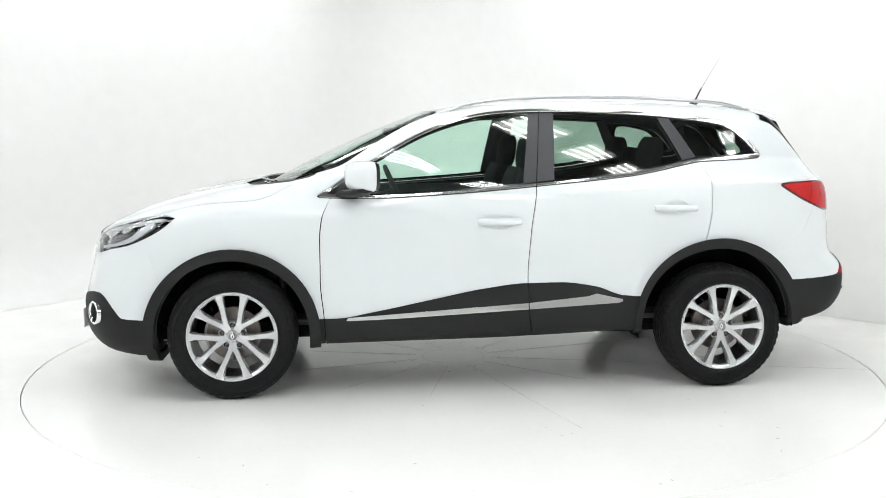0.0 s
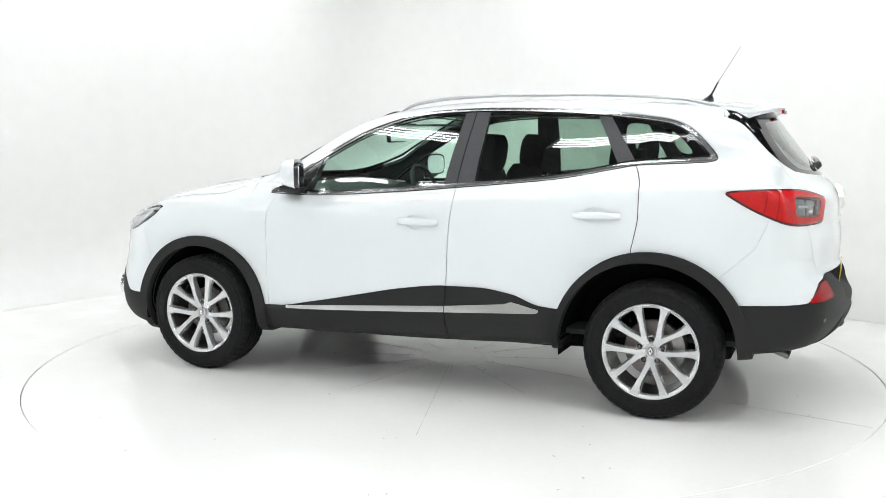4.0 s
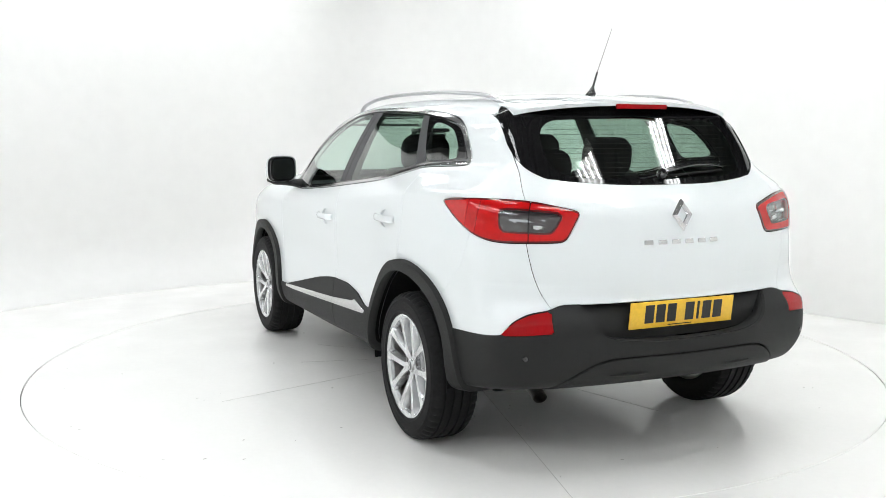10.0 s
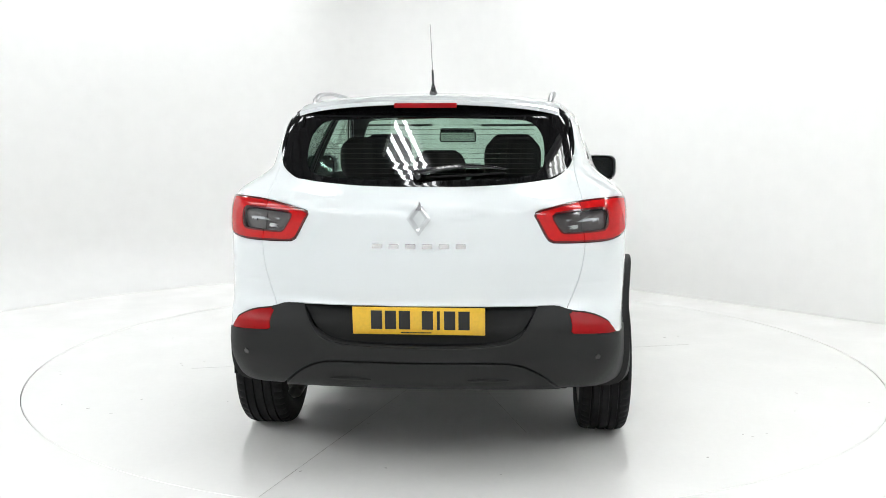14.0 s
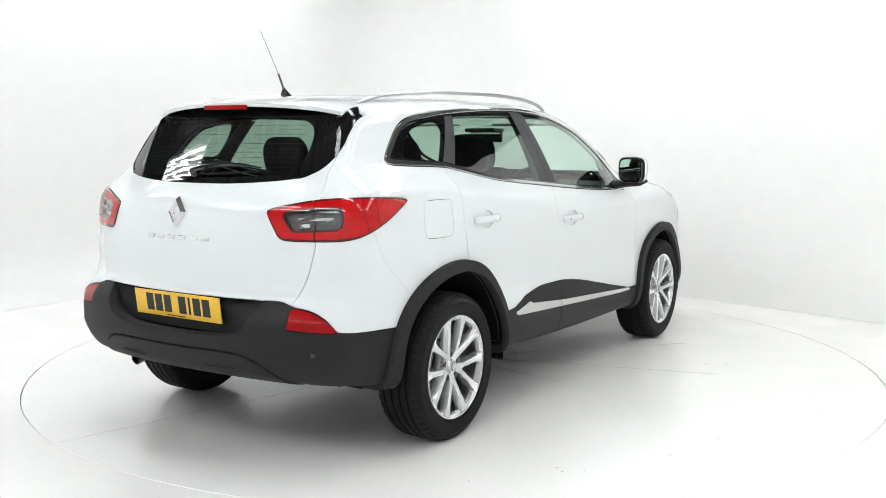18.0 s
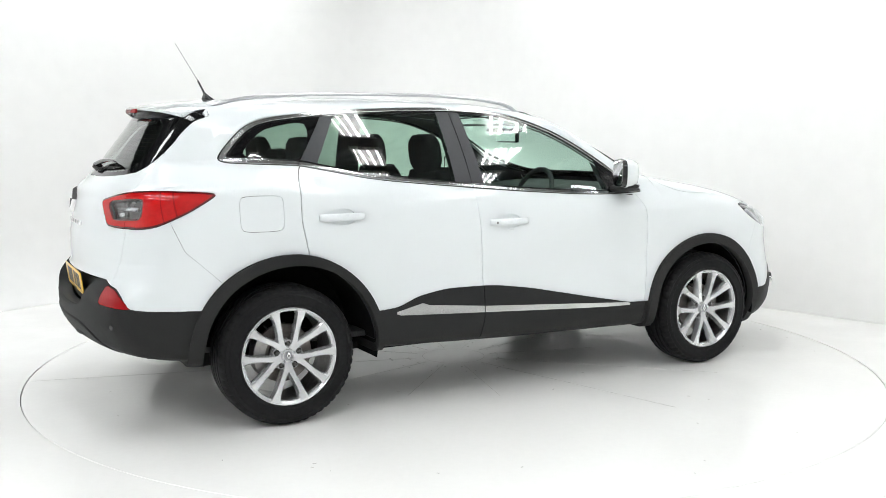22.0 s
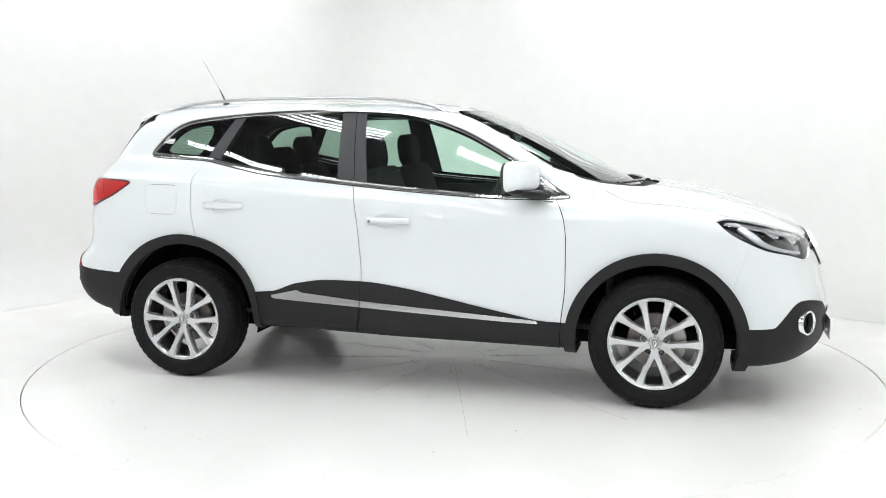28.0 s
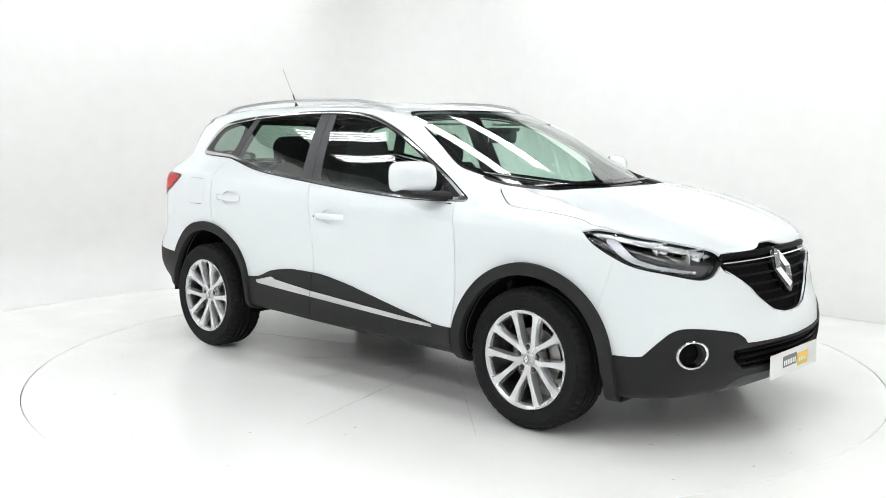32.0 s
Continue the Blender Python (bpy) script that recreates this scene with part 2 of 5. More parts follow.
def build_turntable():
    root = tagged(new("turntable"), "round white turntable flush with the floor, scuffed, with fine joints", "turntable")
    R = 2.496
    bm = bmesh.new()
    lathe(bm, [(0.001, 0.0), (0.37, 0.0), (1.4, 0.0), (R - 0.006, 0.0), (R - 0.002, -0.004), (R - 0.002, -0.03)], 160, axis="z")
    part("disc", bm, FLOOR, root, "white painted deck")
    # fine joints: a hub ring and radial lines
    bm = bmesh.new()
    lathe(bm, [(0.192, 0.0006), (0.194, 0.0012), (0.196, 0.0006)], 64, axis="z")
    part("hub_ring", bm, SEAM, root, "thin dark joint round the hub")
    for i in range(12):
        a = i * 30 + 16
        bm = bmesh.new()
        r0, r1 = 0.24, (2.47 if i == 5 else 1.6 if i in (3, 6, 9, 10) else 0.95)
        box(bm, r0, r1, -0.0013, 0.0013, 0.0004, 0.0012, pose(0, 0, 0, 0, 0, a))
        part("joint", bm, SEAM, root, "", 0)
        for r, da in ((0.285, 5), (0.285, -5), (0.40, 4), (0.40, -4)):
            bm = bmesh.new()
            lathe(bm, [(0.0055, 0.0003), (0.005, 0.0016), (0.001, 0.0017)], 8, axis="z", m=pose(r * math.cos(radians(a + da)), r * math.sin(radians(a + da)), 0))
            part("screw", bm, SEAM, root, "", 0)
    rnd = random.Random(5)
    bm = bmesh.new()
    for i in range(70):
        a, r = rnd.uniform(0, 6.283), 2.4 * math.sqrt(rnd.random())
        s = rnd.uniform(0.004, 0.009)
        box(bm, -s, s, -s * 0.4, s * 0.4, 0.0004, 0.0013, pose(r * math.cos(a), r * math.sin(a), 0, 0, 0, rnd.uniform(0, 180)))
    tagged(part("scuff_marks", bm, SEAM, root, "small dark scuffs and screw heads", 0), kind="stuff")
    return root


# ---- car body surface ----
def curve(xs, ys, ease=0.0):
    """A smooth monotone-cubic function through pairs; ease rounds its bends over that length."""
    xs, ys = np.array(xs, float), np.array(ys, float)
    d = np.diff(ys) / np.diff(xs)
    m = np.zeros(len(xs))
    m[1:-1] = np.where(d[:-1] * d[1:] > 0, 2 * d[:-1] * d[1:] / (d[:-1] + d[1:] + 1e-12), 0)
    m[0], m[-1] = d[0], d[-1]

    def f(x):
        x = np.clip(x, xs[0] - 0.5, xs[-1] + 0.5)
        i = np.clip(np.searchsorted(xs, x) - 1, 0, len(xs) - 2)
        h = xs[i + 1] - xs[i]
        t = (x - xs[i]) / h
        tc = np.clip(t, 0, 1)
        v = (2 * tc ** 3 - 3 * tc ** 2 + 1) * ys[i] + (tc ** 3 - 2 * tc ** 2 + tc) * h * m[i] + (-2 * tc ** 3 + 3 * tc ** 2) * ys[i + 1] + (tc ** 3 - tc ** 2) * h * m[i + 1]
        return v + (t - tc) * h * np.where(t < 0, m[0], m[-1])
    if not ease:
        return f
    step = 0.002
    gx = np.arange(xs[0] - 0.5, xs[-1] + 0.5, step)
    k = np.arange(-int(3 * ease / step), int(3 * ease / step) + 1) * step
    kern = np.exp(-0.5 * (k / ease) ** 2)
    wide = f(np.concatenate([gx[0] + k[k < 0], gx, gx[-1] + k[k > 0]]))
    gy = np.convolve(wide, kern / kern.sum(), "valid")
    return lambda x: np.interp(x, gx, gy)


TOP = curve([-2.2, -1.85, -1.6, -1.45, -1.2, -0.8, -0.3, 0.01, 0.28, 0.665, 0.93, 1.06, 1.14, 1.42, 1.75, 2.0, 2.15, 2.3],
            [1.46, 1.517, 1.550, 1.567, 1.582, 1.590, 1.585, 1.562, 1.516, 1.373, 1.243, 1.174, 1.146, 1.094, 1.014, 0.928, 0.845, 0.72], 0.045)
CROWN = curve([-1.9, -1.2, -0.3, 0.3, 0.9, 1.1, 1.6, 2.0], [0.05, 0.055, 0.05, 0.03, 0.015, 0.015, 0.025, 0.03], 0.12)
SWEEP = curve([-0.6, 0.0, 0.4, 0.9, 1.15, 1.4, 2.0], [0.0, 0.02, 0.08, 0.145, 0.10, 0.03, 0.0], 0.1)
SIDE = curve([0.2, 0.29, 0.34, 0.42, 0.55, 0.70, 0.85, 0.95, 1.02, 1.07, 1.12, 1.25, 1.40, 1.50, 1.60],
             [0.80, 0.845, 0.872, 0.882, 0.874, 0.868, 0.870, 0.872, 0.866, 0.850, 0.828, 0.778, 0.708, 0.655, 0.595], 0.03)
LOWQ = curve([-2.3, -2.1, -1.9, -1.6, -1.2, 0.0, 1.0, 1.4, 1.7, 1.9, 2.1, 2.3], [0.785, 0.882, 0.936, 0.975, 1.0, 1.0, 1.0, 0.994, 0.972, 0.935, 0.87, 0.78], 0.1)
UPQ = curve([-2.2, -2.0, -1.575, -1.2, -0.8, -0.2, 0.4, 0.85, 1.3], [0.67, 0.74, 0.853, 0.912, 0.960, 1.0, 1.0, 0.985, 0.96], 0.12)
BELT = curve([-2.2, -1.9, -1.6, -1.2, -0.75, 0.0, 0.8, 1.3], [0.09, 0.105, 0.108, 0.09, 0.05, 0.0, -0.015, -0.02], 0.12)
REAR = curve([0.25, 0.37, 0.45, 0.52, 0.62, 0.69, 0.73, 0.80, 0.88, 0.96, 1.06, 1.11, 1.16, 1.20, 1.40, 1.50, 1.6],
             [-2.02, -2.13, -2.19, -2.215, -2.216, -2.185, -2.152, -2.156, -2.154, -2.142, -2.134, -2.115, -2.065, -2.022, -1.872, -1.795, -1.71], 0.018)
FRONT = curve([0.15, 0.22, 0.28, 0.35, 0.45, 0.55, 0.62, 0.70, 0.77, 0.85, 0.90, 0.95, 1.02],
              [2.03, 2.13, 2.197, 2.228, 2.236, 2.216, 2.196, 2.180, 2.166, 2.142, 2.115, 2.045, 1.90], 0.025)
BELOW = curve([-2.2, -1.75, -0.9, 0.0, 0.85, 1.75, 2.1, 2.3], [0.40, 0.345, 0.333, 0.30, 0.285, 0.215, 0.235, 0.27], 0.1)


def smax(a, b, k):
    h = np.maximum(k - np.abs(a - b), 0) / k
    return np.maximum(a, b) + h * h * k * 0.25


def bump1(v, centre, width):
    return np.exp(-((v - centre) / width) ** 2)


def body(P):
    """Below zero inside the car's outer skin."""
    x, y, z = P[:, 0], np.abs(P[:, 1]), P[:, 2]
    zb = np.where(z > 0.8, z - BELT(x) * np.clip((z - 0.8) / 0.25, 0, 1), z)
    w = np.clip((zb - 1.02) / 0.14, 0, 1)
    w = w * w * (3 - 2 * w)
    S = SIDE(zb) * (LOWQ(x) * (1 - w) + UPQ(x) * w)
    S = S + 0.020 * bump1(x, -1.30, 0.40) * bump1(z, 0.86, 0.16) + 0.012 * bump1(x, 1.3, 0.42) * bump1(z, 0.84, 0.14)
    S = S - 0.010 * bump1(x, 0.0, 0.75) * bump1(z, 0.66, 0.10)
    S = S - 0.085 * np.clip((0.56 - z) / 0.2, 0, 1.2) ** 2 * np.clip((-1.72 - x) / 0.3, 0, 1)
    a = np.clip((z - 0.95) / 0.14, 0, 1)
    S = S - 0.056 * bump1(x, 0.86, 0.38) * a * a * (3 - 2 * a)
    side = (y - S) / np.sqrt(1 + np.where(z > 1.05, 0.22, 0.01))
    v = (y / 0.7) ** 2
    xs = x + SWEEP(x) * v
    H = TOP(xs) - CROWN(x) * v
    rib = 0.010 * bump1(y, 0.40, 0.09) * np.clip((x - 1.15) / 0.3, 0, 1) * np.clip((2.1 - x) / 0.3, 0, 1)
    H = H + rib
    sl = (TOP(xs + 0.01) - TOP(xs - 0.01)) / 0.02
    top = (z - H) / np.sqrt(1 + sl * sl)
    R = REAR(z) + np.where(z > 1.15, 0.30, 0.30 - 0.08 * np.clip((0.80 - z) / 0.15, 0, 1)) * y * y + 0.11 * y ** 6
    rear = R - x
    slr = (REAR(z + 0.01) - REAR(z - 0.01)) / 0.02
    rear = rear / np.sqrt(1 + np.minimum(slr * slr, 2))
    F = FRONT(z) - (0.26 + 0.06 * np.clip((0.86 - z) / 0.12, 0, 1)) * y * y - 0.26 * y ** 6
    fr = x - F
    slf = (FRONT(z + 0.01) - FRONT(z - 0.01)) / 0.02
    fr = fr / np.sqrt(1 + np.minimum(slf * slf, 2))
    bot = BELOW(x) - z
    kt = np.where(x > 1.0, 0.11, 0.09)
    f = smax(side, top, kt)
    f = smax(f, fr, 0.10)
    f = smax(f, rear, np.where(z > 1.15, 0.05, 0.075))
    return smax(f, bot, 0.04)


def gradient(P):
    G = np.zeros_like(P)
    for i in range(3):
        d = np.zeros(3)
        d[i] = 0.006
        G[:, i] = body(P + d) - body(P - d)
    mid = np.abs(P[:, 1]) < 1e-5
    G[mid, 1] = 0
    return G / np.maximum(np.linalg.norm(G, axis=1), 1e-9)[:, None]


def skin():
    """The left half of the outer skin as a fine triangle sheet."""
    XR, XF, Z0 = -1.42, 1.28, 0.74
    na, nx, ne = 64, 208, 152
    base, dirs = [], []
    for i in range(na):
        a = math.pi / 2 * (1 - i / na)
        base.append(XR)
        dirs.append((-math.sin(a), math.cos(a)))
    for i in range(nx + 1):
        base.append(XR + (XF - XR) * i / nx)
        dirs.append((0.0, 1.0))
    for i in range(1, na + 1):
        a = math.pi / 2 * i / na
        base.append(XF)
        dirs.append((math.sin(a), math.cos(a)))
    nc = len(base)
    el = np.radians(np.linspace(-37, 90, ne))
    base, dirs = np.array(base), np.array(dirs)
    O = np.zeros((nc, ne, 3))
    D = np.zeros((nc, ne, 3))
    O[:, :, 0], O[:, :, 2] = base[:, None], Z0
    D[:, :, 0] = dirs[:, 0][:, None] * np.cos(el)[None]
    D[:, :, 1] = dirs[:, 1][:, None] * np.cos(el)[None]
    D[:, :, 2] = np.sin(el)[None]
    O, D = O.reshape(-1, 3), D.reshape(-1, 3)
    lo, hi = np.zeros(len(O)), np.full(len(O), 1.7)
    for _ in range(36):
        mid = (lo + hi) / 2
        ins = body(O + D * mid[:, None]) < 0
        lo, hi = np.where(ins, mid, lo), np.where(ins, hi, mid)
    V = O + D * lo[:, None]
    V[np.abs(V[:, 1]) < 1e-4, 1] = 0
    idx = np.arange(nc * ne).reshape(nc, ne)
    a, b, c, d = idx[:-1, :-1].ravel(), idx[1:, :-1].ravel(), idx[1:, 1:].ravel(), idx[:-1, 1:].ravel()
    T = np.concatenate([np.stack([a, c, b], 1), np.stack([a, d, c], 1)])
    area = np.linalg.norm(np.cross(V[T[:, 1]] - V[T[:, 0]], V[T[:, 2]] - V[T[:, 0]]), axis=1)
    return V, T[area > 1e-9]


def smooth_outline(pts, n=8, sharp=()):
    """A closed curve through corner points; sharp lists those that stay corners."""
    P = [np.array(p, float) for p in pts]
    N = len(P)
    out = []
    for i in range(N):
        a, b = P[i], P[(i + 1) % N]
        p0 = a if i in sharp else P[i - 1]
        p3 = b if (i + 1) % N in sharp else P[(i + 2) % N]
        la = np.linalg.norm(b - a)
        ta = (b - p0) * 0.5 if i not in sharp else (b - a)
        tb = (p3 - a) * 0.5 if (i + 1) % N not in sharp else (b - a)
        for v in (ta, tb):
            L = np.linalg.norm(v)
            if L > la:
                v *= la / L
        for k in range(n):
            t = k / n
            out.append((2 * t ** 3 - 3 * t ** 2 + 1) * a + (t ** 3 - 2 * t ** 2 + t) * ta + (-2 * t ** 3 + 3 * t ** 2) * b + (t ** 3 - t ** 2) * tb)
    return np.array(out)


def outline_distance(Q, poly):
    """Signed distance of plane points to a closed outline, below zero inside."""
    d2 = np.full(len(Q), 1e9)
    inside = np.zeros(len(Q), bool)
    B = np.roll(poly, -1, axis=0)
    for (ax, ay), (bx, by) in zip(poly, B):
        ex, ey = bx - ax, by - ay
        wx, wy = Q[:, 0] - ax, Q[:, 1] - ay
        t = np.clip((wx * ex + wy * ey) / (ex * ex + ey * ey + 1e-12), 0, 1)
        d2 = np.minimum(d2, (wx - t * ex) ** 2 + (wy - t * ey) ** 2)
        if ay != by:
            c = (ay > Q[:, 1]) != (by > Q[:, 1])
            inside ^= c & (Q[:, 0] < ex * (Q[:, 1] - ay) / (by - ay) + ax)
    d = np.sqrt(d2)
    return np.where(inside, -d, d)


class Skin:
    def __init__(self, V=None):
        self.V, self.T = skin() if V is None else (V, np.zeros((0, 3), int))
        self.L = np.zeros(len(self.T), int)
        self.names = ["rest"]

    def coords(self, view):
        x, y, z = self.V.T
        return {"side": np.stack([x, z], 1), "end": np.stack([y, z], 1), "top": np.stack([x, y], 1),
                "tail": np.stack([x + y, z], 1), "nose": np.stack([x - y, z], 1)}[view]

    def at(self, field, sel):
        """The field's values at the corners of the chosen triangles, and 1 elsewhere."""
        used = np.unique(self.T[sel])
        f = np.ones(len(self.V))
        if len(used):
            sub = Skin(self.V[used])
            f[used] = field(sub)
        return f

    def split(self, f, sel):
        """Cuts the chosen triangles along f = 0; f holds a value for each vertex, and the new list comes back."""
        f = np.where(np.abs(f) < 1e-6, 1e-6, f)
        s = f > 0
        st = s[self.T]
        mixed = sel & (st.any(1) & ~st.all(1))
        idx = np.nonzero(mixed)[0]
        if not len(idx):
            return f
        newV, cache, newT, newL = [], {}, [], []
        n0 = len(self.V)

        def cross(a, b):
            key = (a, b) if a < b else (b, a)
            if key not in cache:
                a, b = key
                t = f[a] / (f[a] - f[b])
                newV.append(self.V[a] + (self.V[b] - self.V[a]) * t)
                cache[key] = n0 + len(newV) - 1
            return cache[key]
        for i in idx:
            a, b, c = self.T[i].tolist()
            sa, sb, sc = s[a], s[b], s[c]
            if sa == sb:
                a, b, c = c, a, b
            elif sa == sc:
                a, b, c = b, c, a
            p, q = cross(a, b), cross(a, c)
            newT += [(a, p, q), (p, b, c), (p, c, q)]
            newL += [self.L[i]] * 3
        self.V = np.concatenate([self.V, np.array(newV)])
        self.T = np.concatenate([self.T[~mixed], np.array(newT)])
        self.L = np.concatenate([self.L[~mixed], np.array(newL)])
        return None

    def cut(self, name, field, where, gap=0.0, keep=("rest",)):
        """Gives the inside of field (below -gap) the label name, and a strip of 2 gap round it the label gap.
        field and where are functions of the vertices."""
        ids = [self.names.index(k) for k in keep]
        if name not in self.names:
            self.names.append(name)
        nid = self.names.index(name)
        levels = (gap, -gap) if gap else (0.0,)
        for lev in levels:
            sel = np.isin(self.L, ids) & where(self)[self.T].all(1)
            self.split(self.at(field, sel) - lev, sel)
        sel = np.isin(self.L, ids) & where(self)[self.T].all(1)
        cen = self.at(field, sel)[self.T].mean(1)
        if gap:
            if "gap" not in self.names:
                self.names.append("gap")
            self.L[sel & (np.abs(cen) <= gap)] = self.names.index("gap")
        self.L[sel & (cen < -gap)] = nid
        return self

    def panel(self, names, label_name, mat, parent, label="", out=0.0, lip=0.012, both=True, side=1, move=None):
        """Builds the triangles with these labels as one skin with turned-in edges. both: the two halves in one mesh."""
        ids = [self.names.index(k) for k in names]
        T = self.T[np.isin(self.L, ids)]
        if not len(T):
            return None
        used, inv = np.unique(T, return_inverse=True)
        T = inv.reshape(-1, 3)
        P = self.V[used]
        G = gradient(P)
        P = P + G * out
        if move:
            e = 0.003
            dx, dz = (move(P + np.array(d)) - move(P - np.array(d)) for d in ((e, 0, 0), (0, 0, e)))
            P = move(P)
            if move is rear_flush:
                G = np.stack([G[:, 0], G[:, 1], G[:, 2] - G[:, 0] * dz[:, 0] / (2 * e)], 1)
                G /= np.linalg.norm(G, axis=1)[:, None]
            if move is screen_flush:
                c = SCREEN_PLAN[0]
                x, y = P[:, 0] - 0.7, P[:, 1]
                G = np.stack([-(c[1] + 2 * c[2] * x + c[4] * y * y), -(2 * c[3] * y + 2 * c[4] * x * y + 4 * c[5] * y ** 3), np.ones(len(P))], 1)
                G /= np.linalg.norm(G, axis=1)[:, None]
            if move is flush:
                G = np.cross(dz, dx)
                G /= np.linalg.norm(G, axis=1)[:, None]
        n = len(P)
        edges = np.concatenate([T[:, [0, 1]], T[:, [1, 2]], T[:, [2, 0]]])
        key = np.sort(edges, axis=1)
        _, first, count = np.unique(key, axis=0, return_index=True, return_counts=True)
        rim = edges[first[count == 1]]
        rim = rim[~((np.abs(P[rim[:, 0], 1]) < 2e-4) & (np.abs(P[rim[:, 1], 1]) < 2e-4))] if both else rim
        V, N, F = [P], [G], [tuple(t) for t in T.tolist()]
        if lip and len(rim):
            ru, rinv = np.unique(rim, return_inverse=True)
            rinv = rinv.reshape(-1, 2)
            # the way out of the panel along the skin, for the turned edge's normal
            tang = np.zeros((len(ru), 3))
            e = P[rim[:, 1]] - P[rim[:, 0]]
            for k in (0, 1):
                np.add.at(tang, rinv[:, k], e)
            O = np.cross(tang, G[ru])
            O /= np.maximum(np.linalg.norm(O, axis=1), 1e-9)[:, None]
            half = (O + G[ru])
            half /= np.maximum(np.linalg.norm(half, axis=1), 1e-9)[:, None]
            V += [P[ru], P[ru] - G[ru] * lip]
            N += [half, O]
            m = len(ru)
            for a, b in rinv.tolist():
                F.append((n + b, n + a, n + m + a, n + m + b))
        V, N = np.concatenate(V), np.concatenate(N)
        if both:
            k = len(V)
            mid = np.abs(V[:, 1]) < 2e-4
            V[mid, 1] = 0
            V2, N2 = V * [1, -1, 1], N * [1, -1, 1]
            rem = np.where(mid, np.arange(k), k + np.cumsum(~mid) - 1)
            F = F + [tuple(int(rem[v]) for v in f[::-1]) for f in F]
            V, N = np.concatenate([V, V2[~mid]]), np.concatenate([N, N2[~mid]])
        elif side < 0:
            V, N, F = V * [1, -1, 1], N * [1, -1, 1], [f[::-1] for f in F]
        F = [f for f in F if len(set(f)) == len(f)]
        return from_arrays(label_name, V, F, mat, parent, label, N)


def outline(view, pts, sharp=(), n=6):
    poly = smooth_outline(pts, n, sharp)
    return lambda sk: outline_distance(sk.coords(view), poly)


def disc(cx, cz, r):
    return lambda sk: np.hypot(sk.V[:, 0] - cx, sk.V[:, 2] - cz) - r


def region(x0=-9, x1=9, y0=-1, y1=9, z0=-9, z1=9):
    return lambda sk: (sk.V[:, 0] > x0) & (sk.V[:, 0] < x1) & (sk.V[:, 1] > y0) & (sk.V[:, 1] < y1) & (sk.V[:, 2] > z0) & (sk.V[:, 2] < z1)


# ---- car parts ----
GLASS_PLAN = []
REAR_PLAN = []
SCREEN_PLAN = []


def slot(sk, name, f, half, where, keep):
    """Cuts a narrow strip of twice half round f = 0 out of the kept labels."""
    for k in keep:
        sk.cut("other_side", lambda s: f(s) + half, where, 0.0, (k,))
        sk.cut(name, lambda s: f(s) - half, where, 0.0, (k,))
        sk.L[sk.L == sk.names.index("other_side")] = sk.names.index(k)


def glass_plan():
    """Middle height, width and lean of the side glass along the car: gentler than the body round it."""
    xs = [-1.45, -1.3, -1.1, -0.9, -0.6, -0.3, 0.0, 0.3, 0.5, 0.7]
    lo = [1.248, 1.241, 1.216, 1.176, 1.139, 1.112, 1.085, 1.063, 1.052, 1.053]
    hi = [1.408, 1.459, 1.482, 1.497, 1.508, 1.512, 1.487, 1.392, 1.290, 1.173]
    mid, wide, lean = [], [], []
    for x, a, b in zip(xs, lo, hi):
        ya, yb = skin_y(x, a + 0.012), skin_y(x, b)
        mid.append((a + 0.012 + b) / 2)
        wide.append((ya + yb) / 2 + 0.42 * ((b - a) / 2) ** 2)
        lean.append((yb - ya) / (b - a - 0.012))
    return curve(xs, mid), curve(xs, wide), curve(xs, lean)


def rear_plan():
    """How far the rear glass lies off the tail's own line, by height: a plain even curve."""
    zs = np.linspace(1.17, 1.53, 19)
    xs = np.array([skin_x(0.0, float(z), -1) for z in zs])
    fit = np.polyfit(zs[1:-2] - 1.35, xs[1:-2], 2)
    off = np.polyval(fit, zs - 1.35) - xs
    return curve(zs.tolist(), np.clip(off, -0.012, 0.012).tolist())


def rear_flush(P):
    off = REAR_PLAN[0](np.clip(P[:, 2], 1.17, 1.53))
    return np.stack([P[:, 0] + off, P[:, 1], P[:, 2]], 1)


def screen_terms(P):
    x, v = P[:, 0] - 0.7, P[:, 1] ** 2
    return np.stack([np.ones(len(P)), x, x * x, v, x * v, v * v], 1)


def screen_plan(sk):
    """Height of the windscreen over the plan as one even, gently bowed sheet."""
    ids = [sk.names.index(k) for k in ("windscreen", "screen_frit")]
    P = sk.V[np.unique(sk.T[np.isin(sk.L, ids)])]
    P = P[(P[:, 0] > 0.30) & (P[:, 0] < 1.08)]
    return np.linalg.lstsq(screen_terms(P), P[:, 2], rcond=None)[0]


def screen_flush(P):
    z = screen_terms(P) @ SCREEN_PLAN[0]
    return np.stack([P[:, 0], P[:, 1], P[:, 2] + np.clip(z - 0.004 - P[:, 2], -0.02, 0.012)], 1)


def flush(P):
    zm, wide, lean = (f(np.clip(P[:, 0], -1.45, 0.70)) for f in GLASS_PLAN)
    e = 0.004
    # beyond the ends the glass runs straight on
    slope = (GLASS_PLAN[1](np.array([0.68]))[0] - GLASS_PLAN[1](np.array([0.70]))[0]) / 0.02
    tail = (GLASS_PLAN[1](np.array([-1.43]))[0] - GLASS_PLAN[1](np.array([-1.45]))[0]) / 0.02
    wide = wide - slope * np.maximum(P[:, 0] - 0.70, 0) + tail * np.minimum(P[:, 0] + 1.45, 0)
    d = P[:, 2] - zm
    return np.stack([P[:, 0], wide + lean * d - 0.42 * d * d - e, P[:, 2]], 1)


